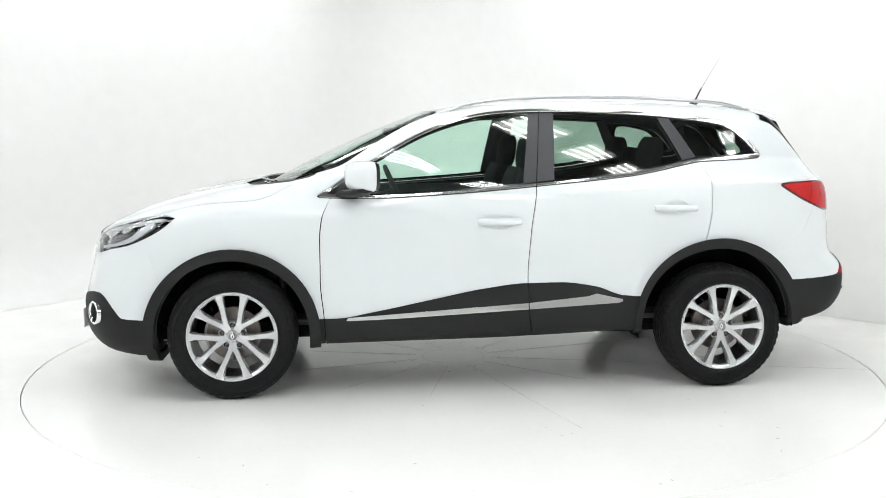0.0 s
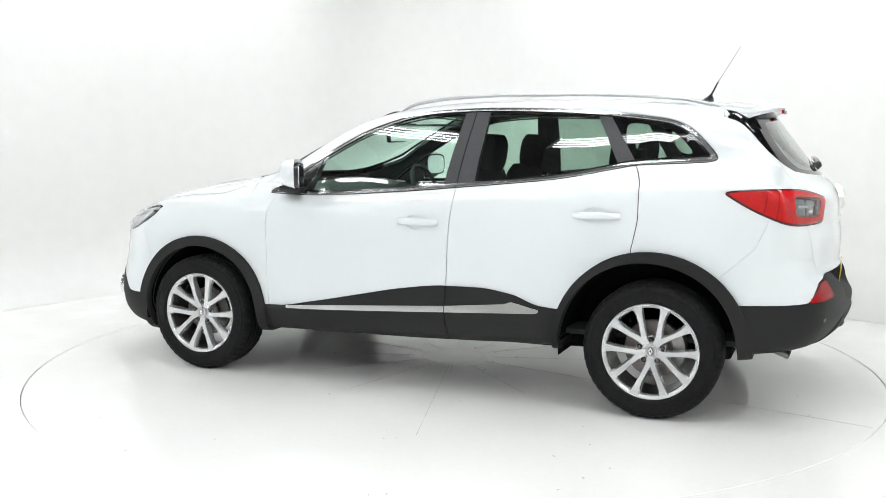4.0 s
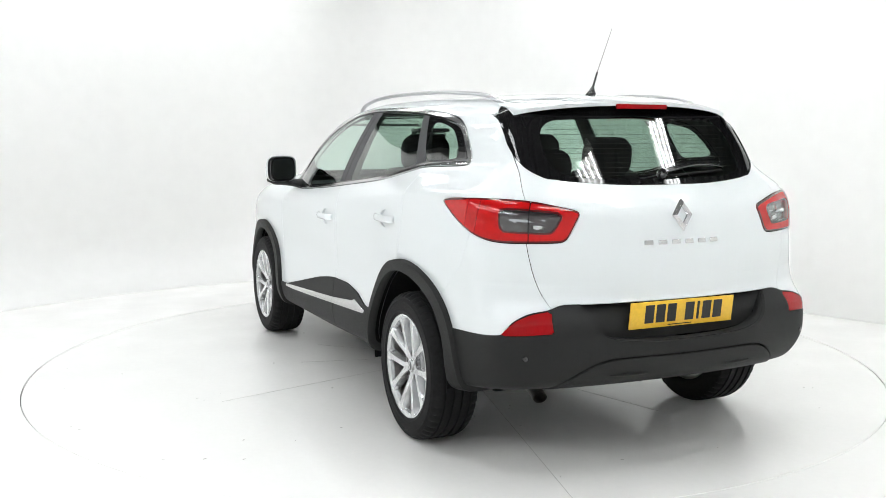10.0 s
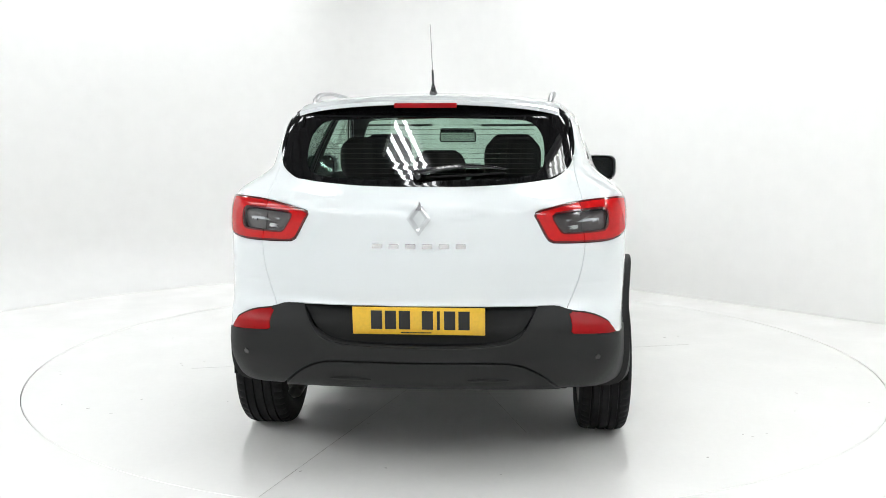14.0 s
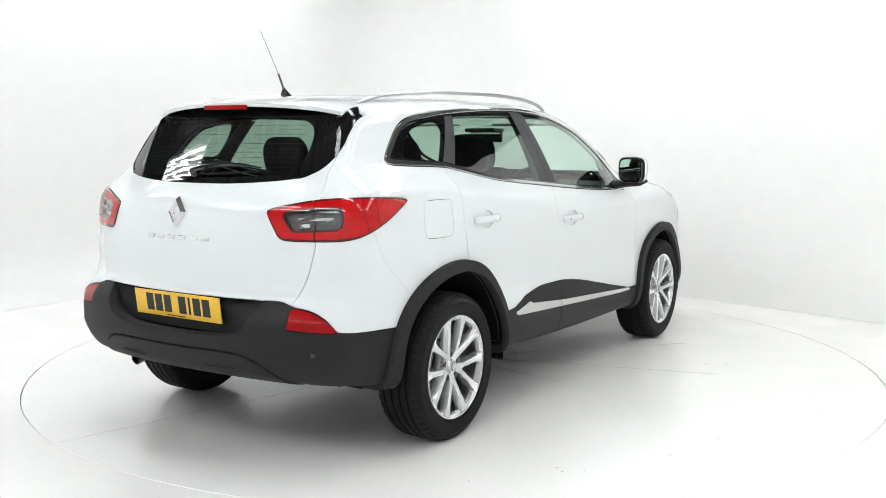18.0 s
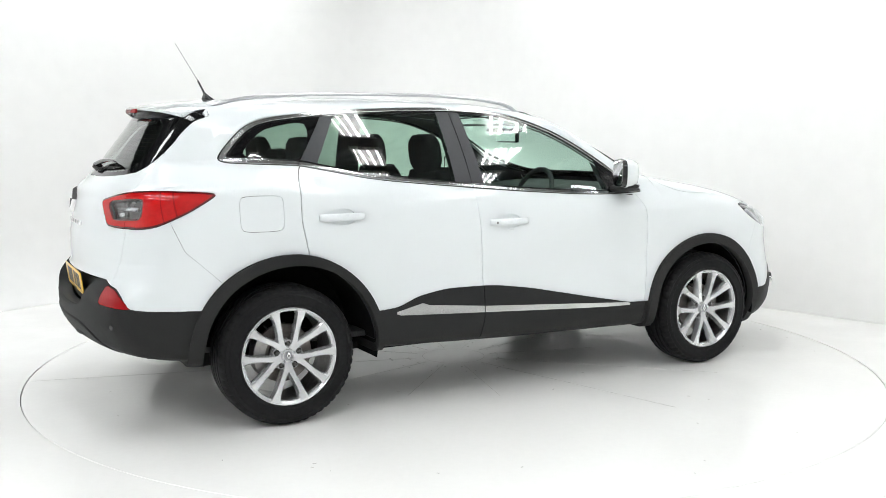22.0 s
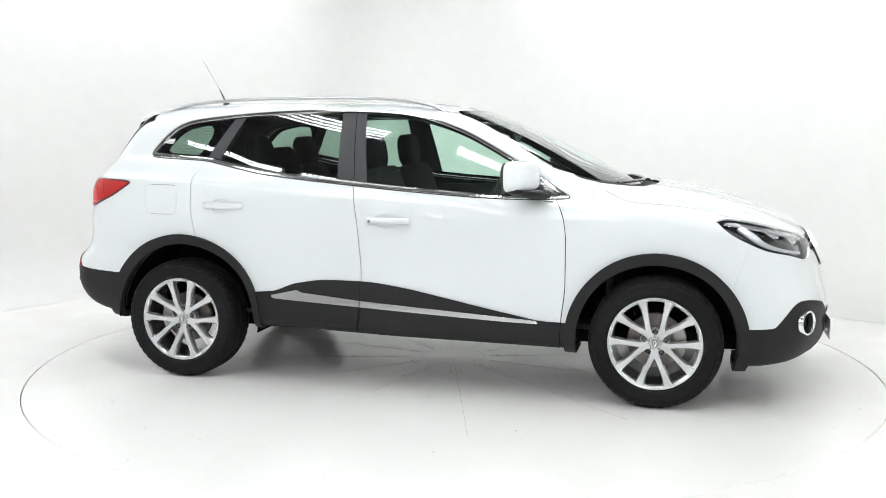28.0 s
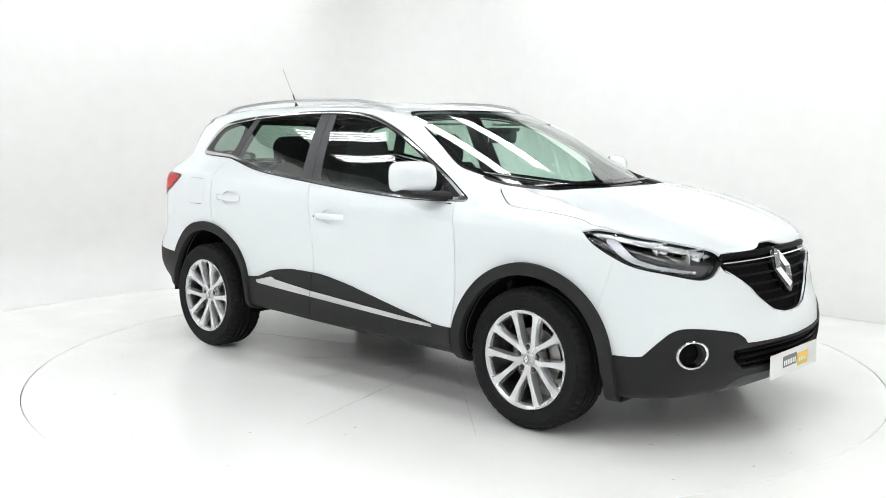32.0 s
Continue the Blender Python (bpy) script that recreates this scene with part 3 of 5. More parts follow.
def cut_panels():
    sk = Skin()
    flank = region(x0=-2.05, x1=2.0, y0=0.45)
    # wheel openings and their dark surrounds
    sk.cut("hole", disc(1.323, 0.338, 0.402), flank)
    sk.cut("hole", disc(-1.292, 0.345, 0.430), flank)
    sk.cut("arch_front", disc(1.323, 0.338, 0.458), flank)
    sk.cut("arch_rear", disc(-1.308, 0.348, 0.478), flank)
    # lamps
    tail = region(x1=-1.45, y0=0.3)
    nose = region(x0=1.3, y0=0.1)
    sk.cut("tail_lamp", outline("tail", [(-0.800, 1.110), (-0.830, 1.122), (-0.930, 1.130), (-1.10, 1.134), (-1.35, 1.124), (-1.595, 1.089), (-1.620, 1.077), (-1.616, 1.058), (-1.565, 0.976), (-1.535, 0.962), (-1.36, 0.959), (-1.20, 0.963), (-1.08, 0.981), (-0.930, 1.036)]), tail, 0.002)
    sk.cut("reflector", outline("tail", [(-1.245, 0.604), (-1.54, 0.615), (-1.507, 0.697), (-1.40, 0.684), (-1.32, 0.655)], (0, 1, 2)), tail, 0.0015)
    sk.cut("head_lamp", outline("nose", [(0.757, 0.958), (0.861, 0.970), (1.199, 0.930), (1.493, 0.889), (1.59, 0.868), (1.628, 0.834), (1.555, 0.766), (1.455, 0.756), (1.234, 0.788), (1.036, 0.816), (0.91, 0.857), (0.815, 0.905)], (0,)), nose, 0.002)
    # lamp insides
    sk.cut("tail_window", outline("tail", [(-1.205, 1.078), (-1.222, 1.090), (-1.356, 1.085), (-1.51, 1.073), (-1.528, 1.060), (-1.49, 1.008), (-1.47, 1.001), (-1.356, 1.003), (-1.235, 1.009), (-1.213, 1.020)]), tail, 0.0, ("tail_lamp",))
    sk.cut("tail_strip", outline("tail", [(-1.235, 1.056), (-1.455, 1.052), (-1.45, 1.041), (-1.235, 1.044)], (0, 1, 2, 3)), tail, 0.0, ("tail_window",))
    sk.cut("tail_block", outline("tail", [(-1.375, 1.030), (-1.455, 1.028), (-1.44, 1.014), (-1.375, 1.015)], (0, 1, 2, 3)), tail, 0.0, ("tail_window",))
    tri = outline("tail", [(-0.800, 1.110), (-0.830, 1.122), (-0.930, 1.130), (-1.10, 1.134), (-1.35, 1.124), (-1.595, 1.089), (-1.620, 1.077), (-1.616, 1.058), (-1.565, 0.976), (-1.535, 0.962), (-1.36, 0.959), (-1.20, 0.963), (-1.08, 0.981), (-0.930, 1.036)])
    sk.cut("tail_rim", lambda s: -(tri(s) + 0.009), tail, 0.0, ("tail_lamp",))
    slot(sk, "gap", lambda s: s.coords("tail")[:, 0] + 1.362, 0.003, tail, ("tail_lamp", "tail_window", "tail_strip", "tail_block", "tail_rim"))
    win = outline("tail", [(-1.205, 1.078), (-1.222, 1.090), (-1.356, 1.085), (-1.51, 1.073), (-1.528, 1.060), (-1.49, 1.008), (-1.47, 1.001), (-1.356, 1.003), (-1.235, 1.009), (-1.213, 1.020)])
    sk.cut("tail_inner", lambda s: win(s) - 0.007, tail, 0.0, ("tail_lamp",))
    for rib, w0 in (("tail_rib", -1.00), ("tail_rib_b", -1.075)):
        slot(sk, rib, lambda s, w0=w0: s.coords("tail")[:, 0] - w0 + 0.25 * (s.V[:, 2] - 1.06), 0.004, tail, ("tail_lamp",))
    sk.cut("drl", outline("nose", [(0.885, 0.938), (0.955, 0.938), (1.055, 0.854), (1.27, 0.812), (1.455, 0.794), (1.45, 0.781), (1.23, 0.801), (1.03, 0.832), (0.945, 0.872)], (0, 4, 5)), nose, 0.0, ("head_lamp",))
    sk.cut("lamp_brow", outline("nose", [(0.80, 0.953), (0.861, 0.962), (1.199, 0.922), (1.49, 0.880), (1.56, 0.862), (1.55, 0.852), (1.48, 0.868), (1.199, 0.908), (0.88, 0.947)], (0, 4, 5)), nose, 0.0, ("head_lamp",))
    # side windows
    up = region(x0=-1.75, x1=0.95, y0=0.45, z0=0.98)
    dlo = outline("side", [(0.862, 1.056), (0.545, 1.052), (0.10, 1.078), (-0.30, 1.112), (-0.814, 1.163), (-1.107, 1.217), (-1.21, 1.236), (-1.45, 1.248), (-1.560, 1.256), (-1.588, 1.275), (-1.545, 1.335), (-1.45, 1.422), (-1.34, 1.466), (-1.05, 1.500), (-0.70, 1.520), (-0.33, 1.526), (-0.05, 1.508), (0.13, 1.468), (0.34, 1.388), (0.60, 1.243), (0.80, 1.112), (0.875, 1.066)], (), 5)
    sk.cut("dlo", dlo, up, 0.0032)
    top_w = curve([-1.6, -1.3, -0.3, 0.5, 0.9], [0.026, 0.019, 0.014, 0.014, 0.018])
    sk.cut("pane", lambda s: dlo(s) + top_w(s.V[:, 0]), up, 0.0, ("dlo",))
    sk.cut("seal", lambda s: -(dlo(s) + top_w(s.V[:, 0]) + 0.009), up, 0.0, ("pane",))
    f0 = lambda p: (lambda z: p[0][0] + (p[1][0] - p[0][0]) * (z - p[0][1]) / (p[1][1] - p[0][1]))
    b0, b1 = f0([(-0.212, 1.10), (-0.275, 1.51)]), f0([(-0.385, 1.12), (-0.412, 1.51)])
    c0, c1 = f0([(-1.128, 1.225), (-0.988, 1.495)]), f0([(-1.213, 1.24), (-1.050, 1.495)])
    m0 = f0([(-0.285, 1.10), (-0.335, 1.53)])
    for nm, lo, hi in (("pillar_b", b1, b0), ("pillar_c", c1, c0)):
        sk.cut(nm, lambda s, lo=lo, hi=hi: np.maximum(lo(s.V[:, 2]) - s.V[:, 0], s.V[:, 0] - hi(s.V[:, 2])), up, 0.0, ("pane",))
    slot(sk, "gap", lambda s: s.V[:, 0] - m0(s.V[:, 2]), 0.0025, up, ("dlo",))
    slot(sk, "pillar_split", lambda s: s.V[:, 0] - m0(s.V[:, 2]), 0.0025, up, ("pillar_b",))
    sk.cut("pillar_front", lambda s: m0(s.V[:, 2]) - s.V[:, 0], up, 0.0, ("pillar_b",))
    slot(sk, "gap", lambda s: s.V[:, 0] - c1(s.V[:, 2]), 0.002, up, ("dlo",))
    sk.cut("sail", lambda s: 0.625 - 0.35 * (s.V[:, 2] - 1.05) - s.V[:, 0], up, 0.0, ("pane",))
    sk.cut("pane_front", lambda s: m0(s.V[:, 2]) - s.V[:, 0], up, 0.0, ("pane",))
    sk.cut("pane_rear", lambda s: c1(s.V[:, 2]) - s.V[:, 0], up, 0.0, ("pane",))
    # front and rear dark lower parts
    nz = curve([0.6, 0.93, 1.07, 1.17, 1.27, 1.34, 1.70, 1.77, 1.80, 2.25], [0.424, 0.424, 0.428, 0.487, 0.540, 0.552, 0.520, 0.492, 0.466, 0.458])
    low_front = region(x0=1.5, z1=0.62)
    sk.cut("bumper_low", lambda s: s.V[:, 2] - nz(s.V[:, 0] - s.V[:, 1]), low_front, 0.0015)
    lz = curve([-2.3, -1.56, -1.512, -1.50, -1.40, -1.32, -1.245, -1.0, -0.6], [0.721, 0.719, 0.708, 0.703, 0.690, 0.661, 0.606, 0.588, 0.578])
    sk.cut("rear_low", lambda s: s.V[:, 2] - lz(s.V[:, 0] + s.V[:, 1]), region(x1=-1.6, z1=0.80), 0.0015)
    fog = np.array([2.046, 0.676, 0.441])
    sk.cut("fog_hole", lambda s: np.linalg.norm((s.V - fog) * [1, 1, 1.15], axis=1) - 0.066, region(x0=1.8, z1=0.62), 0.0, ("bumper_low",))
    sk.cut("grille_low", outline("end", [(-0.1, 0.448), (0.36, 0.448), (0.485, 0.442), (0.465, 0.395), (0.40, 0.345), (-0.1, 0.335)], (0, 1, 2, 4, 5)), region(x0=1.8), 0.0, ("bumper_low",))
    sk.cut("skid_front", outline("end", [(-0.1, 0.315), (0.39, 0.315), (0.46, 0.27), (0.50, 0.15), (-0.1, 0.15)], (0, 3, 4)), region(x0=1.8), 0.0015, ("bumper_low",))
    sk.cut("grille_up", outline("end", [(-0.1, 0.880), (0.06, 0.880), (0.13, 0.862), (0.28, 0.856), (0.42, 0.858), (0.47, 0.83), (0.455, 0.785), (0.36, 0.742), (0.27, 0.665), (0.16, 0.592), (0.08, 0.572), (-0.1, 0.570)], (0, 11)), region(x0=1.8), 0.0015)
    sk.cut("skid_rear", outline("end", [(-0.1, 0.507), (0.30, 0.506), (0.40, 0.494), (0.48, 0.452), (0.58, 0.36), (0.60, 0.30), (-0.1, 0.30)], (0, 4, 5, 6)), region(x1=-1.8), 0.004, ("rear_low",))
    sk.cut("plate_recess", outline("end", [(-0.1, 0.74), (0.475, 0.74), (0.40, 0.61), (0.33, 0.578), (0.2, 0.566), (-0.1, 0.562)], (0, 1, 5)), region(x1=-1.8), 0.001, ("rear_low",))
    # side cladding and its bright strip
    cz = curve([-1.1, -0.88, -0.763, -0.61, -0.42, -0.233, 0.0, 0.232, 0.584, 0.78, 1.1], [0.512, 0.514, 0.522, 0.572, 0.596, 0.594, 0.568, 0.524, 0.455, 0.424, 0.420])
    sk.cut("clad", lambda s: s.V[:, 2] - cz(s.V[:, 0]), region(x0=-1.0, x1=1.0, y0=0.4, z1=0.65), 0.0)
    sk.cut("strip", outline("side", [(0.735, 0.412), (0.72, 0.428), (-0.235, 0.488), (-0.575, 0.520), (-0.61, 0.534), (-0.775, 0.497), (-0.74, 0.482), (-0.238, 0.455), (0.5, 0.418)], (0, 1, 2, 3, 4, 5, 6)), flank, 0.0, ("clad",))
    # shut lines
    gap_m = curve([0.25, 0.335, 0.45, 0.60, 0.88, 1.11, 1.2], [-0.270, -0.262, -0.244, -0.242, -0.258, -0.287, -0.29])
    gap_f = curve([0.25, 0.42, 0.62, 0.84, 0.95, 1.02, 1.06, 1.1], [0.838, 0.846, 0.864, 0.864, 0.852, 0.825, 0.800, 0.77])
    gap_r = curve([0.25, 0.60, 0.82, 0.87, 1.00, 1.13, 1.215, 1.25], [-1.215, -1.212, -1.216, -1.226, -1.246, -1.245, -1.218, -1.19])
    for nm in ("rest", "clad", "strip"):
        pre = {"rest": "door", "clad": "clad", "strip": "strip"}[nm]
        sk.cut(pre + "_front", lambda s: np.maximum(gap_m(s.V[:, 2]) - s.V[:, 0], s.V[:, 0] - gap_f(s.V[:, 2])), region(x0=-0.6, x1=1.0, y0=0.4, z1=1.13), 0.0026, (nm,))
    for nm in ("rest", "clad", "strip"):
        pre = {"rest": "door", "clad": "clad", "strip": "strip"}[nm]
        sk.cut(pre + "_rear", lambda s: np.maximum(gap_r(s.V[:, 2]) - s.V[:, 0], s.V[:, 0] - gap_m(s.V[:, 2])), region(x0=-1.4, x1=-0.15, y0=0.4, z1=1.28), 0.0026, (nm,))
    # handle cups
    for cx, cz0, nm in ((-0.085, 0.926, "door_front"), (-1.045, 0.990, "door_rear")):
        sk.cut(nm.replace("door", "cup"), lambda s, cx=cx, cz0=cz0: (np.hypot((s.V[:, 0] - cx) / 0.075, (s.V[:, 2] - cz0) / 0.042) - 1) * 0.04, flank, 0.0, (nm,))
    # tailgate, rear window
    ty = curve([0.6, 0.706, 0.78, 0.87, 0.958, 1.129, 1.255, 1.38, 1.47, 1.54, 1.6], [0.54, 0.580, 0.613, 0.640, 0.651, 0.638, 0.612, 0.611, 0.600, 0.54, 0.50])
    sk.cut("tailgate", lambda s: np.maximum(s.V[:, 1] - ty(s.V[:, 2]), s.V[:, 0] + 1.60), region(x1=-1.5), 0.0016)
    sk.cut("rear_window", outline("end", [(-0.1, 1.180), (0.20, 1.182), (0.40, 1.194), (0.51, 1.210), (0.578, 1.246), (0.600, 1.30), (0.602, 1.40), (0.590, 1.478), (0.47, 1.512), (-0.1, 1.525)], (0, 9)), region(x1=-1.55), 0.0015, ("tailgate",))
    view = outline("end", [(-0.1, 1.205), (0.30, 1.208), (0.44, 1.225), (0.487, 1.265), (0.487, 1.37), (0.455, 1.425), (0.40, 1.448), (-0.1, 1.46)], (0, 7))
    sk.cut("rear_frit", lambda s: -view(s), region(x1=-1.55), 0.0, ("rear_window",))
    sk.cut("wedge", outline("side", [(-1.60, 1.508), (-1.655, 1.462), (-1.70, 1.425), (-1.745, 1.381), (-1.765, 1.355), (-1.82, 1.298), (-1.885, 1.240), (-1.935, 1.205), (-2.10, 1.195), (-2.0, 1.52)], (0, 7, 8, 9)), region(x1=-1.55, y0=0.40, z0=1.15), 0.0, ("rest", "tailgate", "gap"))
    hole = outline("side", [(-1.20, 1.275), (-1.42, 1.278), (-1.47, 1.30), (-1.40, 1.38), (-1.33, 1.418), (-1.15, 1.436)], ())
    sk.cut("quarter_frit", lambda s: -hole(s), region(x0=-1.75, x1=-0.9, y0=0.4, z0=1.1), 0.0, ("pane",))
    sk.cut("bumper_rear", lambda s: s.V[:, 0] + 1.616 + np.clip((s.V[:, 2] - 0.698), -0.2, 0.16) * 1.07 + np.clip(s.V[:, 2] - 0.858, 0, 1) * 0.45, region(x1=-1.45, z1=1.0), 0.0009)
    # windscreen, cowl, hood, roof, front bumper
    sk.cut("windscreen", outline("top", [(0.262, -0.1), (0.262, 0.1), (0.25, 0.32), (0.222, 0.52), (0.265, 0.560), (0.45, 0.628), (0.68, 0.690), (0.77, 0.698), (0.89, 0.668), (1.03, 0.605), (1.14, 0.45), (1.20, 0.2), (1.21, -0.1)], (0, 12)), region(x0=-0.2, x1=1.4, z0=1.05), 0.0015)
    scr = outline("top", [(0.285, -0.1), (0.283, 0.1), (0.272, 0.32), (0.247, 0.51), (0.295, 0.550), (0.45, 0.608), (0.68, 0.670), (0.76, 0.676), (0.87, 0.645), (0.99, 0.570), (1.07, 0.43), (1.11, 0.2), (1.12, -0.1)], (0, 12))
    sk.cut("screen_frit", lambda s: -scr(s), region(x0=-0.2, x1=1.4, z0=1.05), 0.0, ("windscreen",))
    sk.cut("hood", outline("top", [(1.305, -0.1), (1.30, 0.15), (1.265, 0.42), (1.195, 0.58), (1.065, 0.655), (1.01, 0.69), (1.13, 0.786), (1.22, 0.815), (1.45, 0.815), (1.58, 0.80), (1.64, 0.80), (1.90, 0.68), (2.08, 0.46), (2.125, 0.3), (2.14, 0.12), (2.142, -0.1)], (0, 15)), region(x0=0.85, z0=0.70), 0.0028)
    sk.cut("cowl", outline("top", [(1.20, -0.1), (1.13, 0.45), (1.0, 0.60), (0.89, 0.668), (0.872, 0.684), (0.93, 0.682), (1.01, 0.662), (1.08, 0.638), (1.195, 0.56), (1.31, 0.4), (1.33, -0.1)], (0, 4, 10)), region(x0=0.82, x1=1.34, z0=1.0), 0.0, ("rest", "gap"))
    sk.cut("cowl_end", lambda s: 0.52 - s.V[:, 1], region(x0=0.8, x1=1.34, z0=1.0), 0.0, ("cowl",))
    sk.cut("roof", outline("top", [(0.245, -0.1), (0.20, 0.50), (0.10, 0.545), (-0.4, 0.560), (-1.1, 0.535), (-1.55, 0.49), (-1.60, 0.40), (-1.60, -0.1)], (0, 1, 7)), region(x0=-1.9, x1=0.4, z0=1.4), 0.002)
    sk.cut("bumper_front", lambda s: 1.70 + 0.32 * np.clip(s.V[:, 2] - 0.64, -0.1, 1) - s.V[:, 0], region(x0=1.55, z1=0.93), 0.0009)
    # what is left: front wing, and the side frame with the rear quarter
    sk.cut("wing", lambda s: 0.80 - s.V[:, 0], region(x0=0.70, z1=1.07), 0.0)
    sk.cut("fuel_flap", outline("side", [(-1.535, 1.09), (-1.50, 1.103), (-1.37, 1.103), (-1.338, 1.09), (-1.332, 1.02), (-1.338, 0.95), (-1.37, 0.937), (-1.50, 0.937), (-1.532, 0.95), (-1.54, 1.02)], ()), flank, 0.0)
    flap = outline("side", [(-1.535, 1.09), (-1.50, 1.103), (-1.37, 1.103), (-1.338, 1.09), (-1.332, 1.02), (-1.338, 0.95), (-1.37, 0.937), (-1.50, 0.937), (-1.532, 0.95), (-1.54, 1.02)], ())
    sk.cut("flap_gap", lambda s: -(flap(s) + 0.0024), flank, 0.0, ("fuel_flap",))
    return sk


def build_wheel(name):
    root = tagged(new(name), "silver ten-spoke alloy wheel with a black tyre")
    # tyre with notched shoulders, four grooves and raised rings on the sidewall
    bm = bmesh.new()
    n = 200
    prof = [(0.234, 0.098), (0.240, 0.107), (0.249, 0.1105), (0.252, 0.1125), (0.256, 0.1115), (0.270, 0.1130), (0.292, 0.1125), (0.294, 0.1138), (0.300, 0.1132), (0.302, 0.1115), (0.3135, 0.1065), (0.3155, 0.1080), (0.324, 0.102), (0.332, 0.090), (0.3365, 0.075),
            (0.3375, 0.066), (0.330, 0.0635), (0.330, 0.056), (0.338, 0.0535), (0.338, 0.028), (0.330, 0.0255), (0.330, 0.0165), (0.338, 0.014), (0.338, -0.014),
            (0.330, -0.0165), (0.330, -0.0255), (0.338, -0.028), (0.338, -0.0535), (0.330, -0.056), (0.330, -0.0635), (0.3375, -0.066), (0.3365, -0.075),
            (0.332, -0.090), (0.324, -0.102), (0.292, -0.112), (0.262, -0.1125), (0.236, -0.108), (0.224, -0.100)]
    rings = []
    for r, a in prof:
        cut = 0.006 if 0.07 < abs(a) < 0.103 and r > 0.318 else 0.0
        rings.append([bm.verts.new(((r - (cut if i % 4 == 0 else 0)) * math.cos(2 * math.pi * i / n), a, (r - (cut if i % 4 == 0 else 0)) * math.sin(2 * math.pi * i / n))) for i in range(n)])
    for a, b in zip(rings, rings[1:]):
        for i in range(n):
            bm.faces.new((a[i], a[(i + 1) % n], b[(i + 1) % n], b[i]))
    part("tyre", bm, RUBBER, root, "black grooved tyre", 30)
    # rim: lip, then the dark barrel behind
    bm = bmesh.new()
    lathe(bm, [(0.235, 0.096), (0.2375, 0.103), (0.236, 0.1075), (0.231, 0.108), (0.226, 0.103), (0.218, 0.098), (0.214, 0.082)], 120)
    part("rim", bm, ALLOY, root, "silver alloy rim lip", 35)
    bm = bmesh.new()
    lathe(bm, [(0.214, 0.082), (0.210, 0.02), (0.212, -0.09), (0.228, -0.10)], 96)
    part("barrel", bm, STEEL, root, "inner barrel of the rim", 35)
    # ten spokes in five pairs, each pair beside one bolt slot with straight sides
    for k in range(10):
        lug = 90 + 72 * (k // 2)
        s = 1 if k % 2 else -1
        bm = bmesh.new()
        secs = []
        for r, da, w, yf, th in ((0.032, 40, 0.044, 0.074, 0.045), (0.070, 29.5, 0.034, 0.084, 0.045), (0.110, 22.5, 0.030, 0.091, 0.042),
                                 (0.155, 19.0, 0.032, 0.097, 0.038), (0.190, 18.0, 0.038, 0.101, 0.034), (0.212, 17.8, 0.048, 0.1035, 0.030), (0.229, 17.6, 0.075, 0.1045, 0.026)):
            a = radians(lug + s * da)
            c = Vector((r * math.cos(a), 0, r * math.sin(a)))
            ra = radians(lug + s * 17.5)
            across = Vector((-math.sin(ra), 0, math.cos(ra))) * s
            h = w / 2
            # a flat face, a broad chamfer towards the wide window and a steep one towards the bolt slot
            sec = [(-h * 1.15, yf - th), (-h, yf - 0.008), (-h * 0.86, yf), (h * 0.62, yf), (h, yf - 0.011), (h * 1.1, yf - th)]
            secs.append([bm.verts.new(c + across * u + Vector((0, v, 0))) for u, v in sec])
        for p, q in zip(secs, secs[1:]):
            for i in range(5):
                bm.faces.new((p[i], p[i + 1], q[i + 1], q[i]))
            bm.faces.new((p[5], p[0], q[0], q[5]))
        bm.faces.new(secs[0])
        bm.faces.new(secs[-1][::-1])
        part("spoke", bm, ALLOY, root, "", 30)
    bm = bmesh.new()
    lathe(bm, [(0.001, 0.078), (0.030, 0.078), (0.036, 0.072), (0.050, 0.066), (0.070, 0.062), (0.078, 0.050), (0.078, 0.03), (0.001, 0.03)], 40)
    part("hub", bm, ALLOY, root, "", 35)
    bm = bmesh.new()
    lathe(bm, [(0.0215, 0.087), (0.024, 0.0875), (0.029, 0.085), (0.031, 0.076)], 40)
    part("cap_ring", bm, ALLOY, root, "silver ring of the centre cap", 40)
    bm = bmesh.new()
    lathe(bm, [(0.001, 0.0862), (0.022, 0.0862)], 40)
    part("centre_cap", bm, GREY, root, "grey centre cap", 40)
    bm = bmesh.new()
    q = ((-0.011, 0), (0, 0.019), (0.011, 0), (0, -0.019))
    inner = [(x * 0.42, y * 0.42) for x, y in q]
    for i in range(4):
        j = (i + 1) % 4
        prism(bm, [q[i], q[j], inner[j], inner[i]], 0, 0.003, pose(0, 0.0862, 0, -90, 0, 0))
    part("diamond_badge", bm, CHROME, root, "chrome diamond", 0)
    for k in range(5):
        a = radians(90 + 72 * k)
        bm = bmesh.new()
        m = pose(0.057 * math.cos(a), 0, 0.057 * math.sin(a))
        lathe(bm, [(0.019, 0.064), (0.0175, 0.076), (0.0145, 0.076), (0.0135, 0.066)], 24, m=m)
        part("bolt_seat", bm, ALLOY, root, "", 40)
        # flat dark disc on the hub, a bolt hole's shade given as colour
        bm = bmesh.new()
        lathe(bm, [(0.0138, 0.0672), (0.001, 0.0672)], 20, m=m)
        part("bolt_hole_shade", bm, GAPM, root, "", 30)
        bm = bmesh.new()
        lathe(bm, [(0.0095, 0.062), (0.0095, 0.078), (0.006, 0.080), (0.001, 0.080)], 6, m=m)
        part("wheel_bolt", bm, IRON, root, "", 30)
    # valve
    bm = bmesh.new()
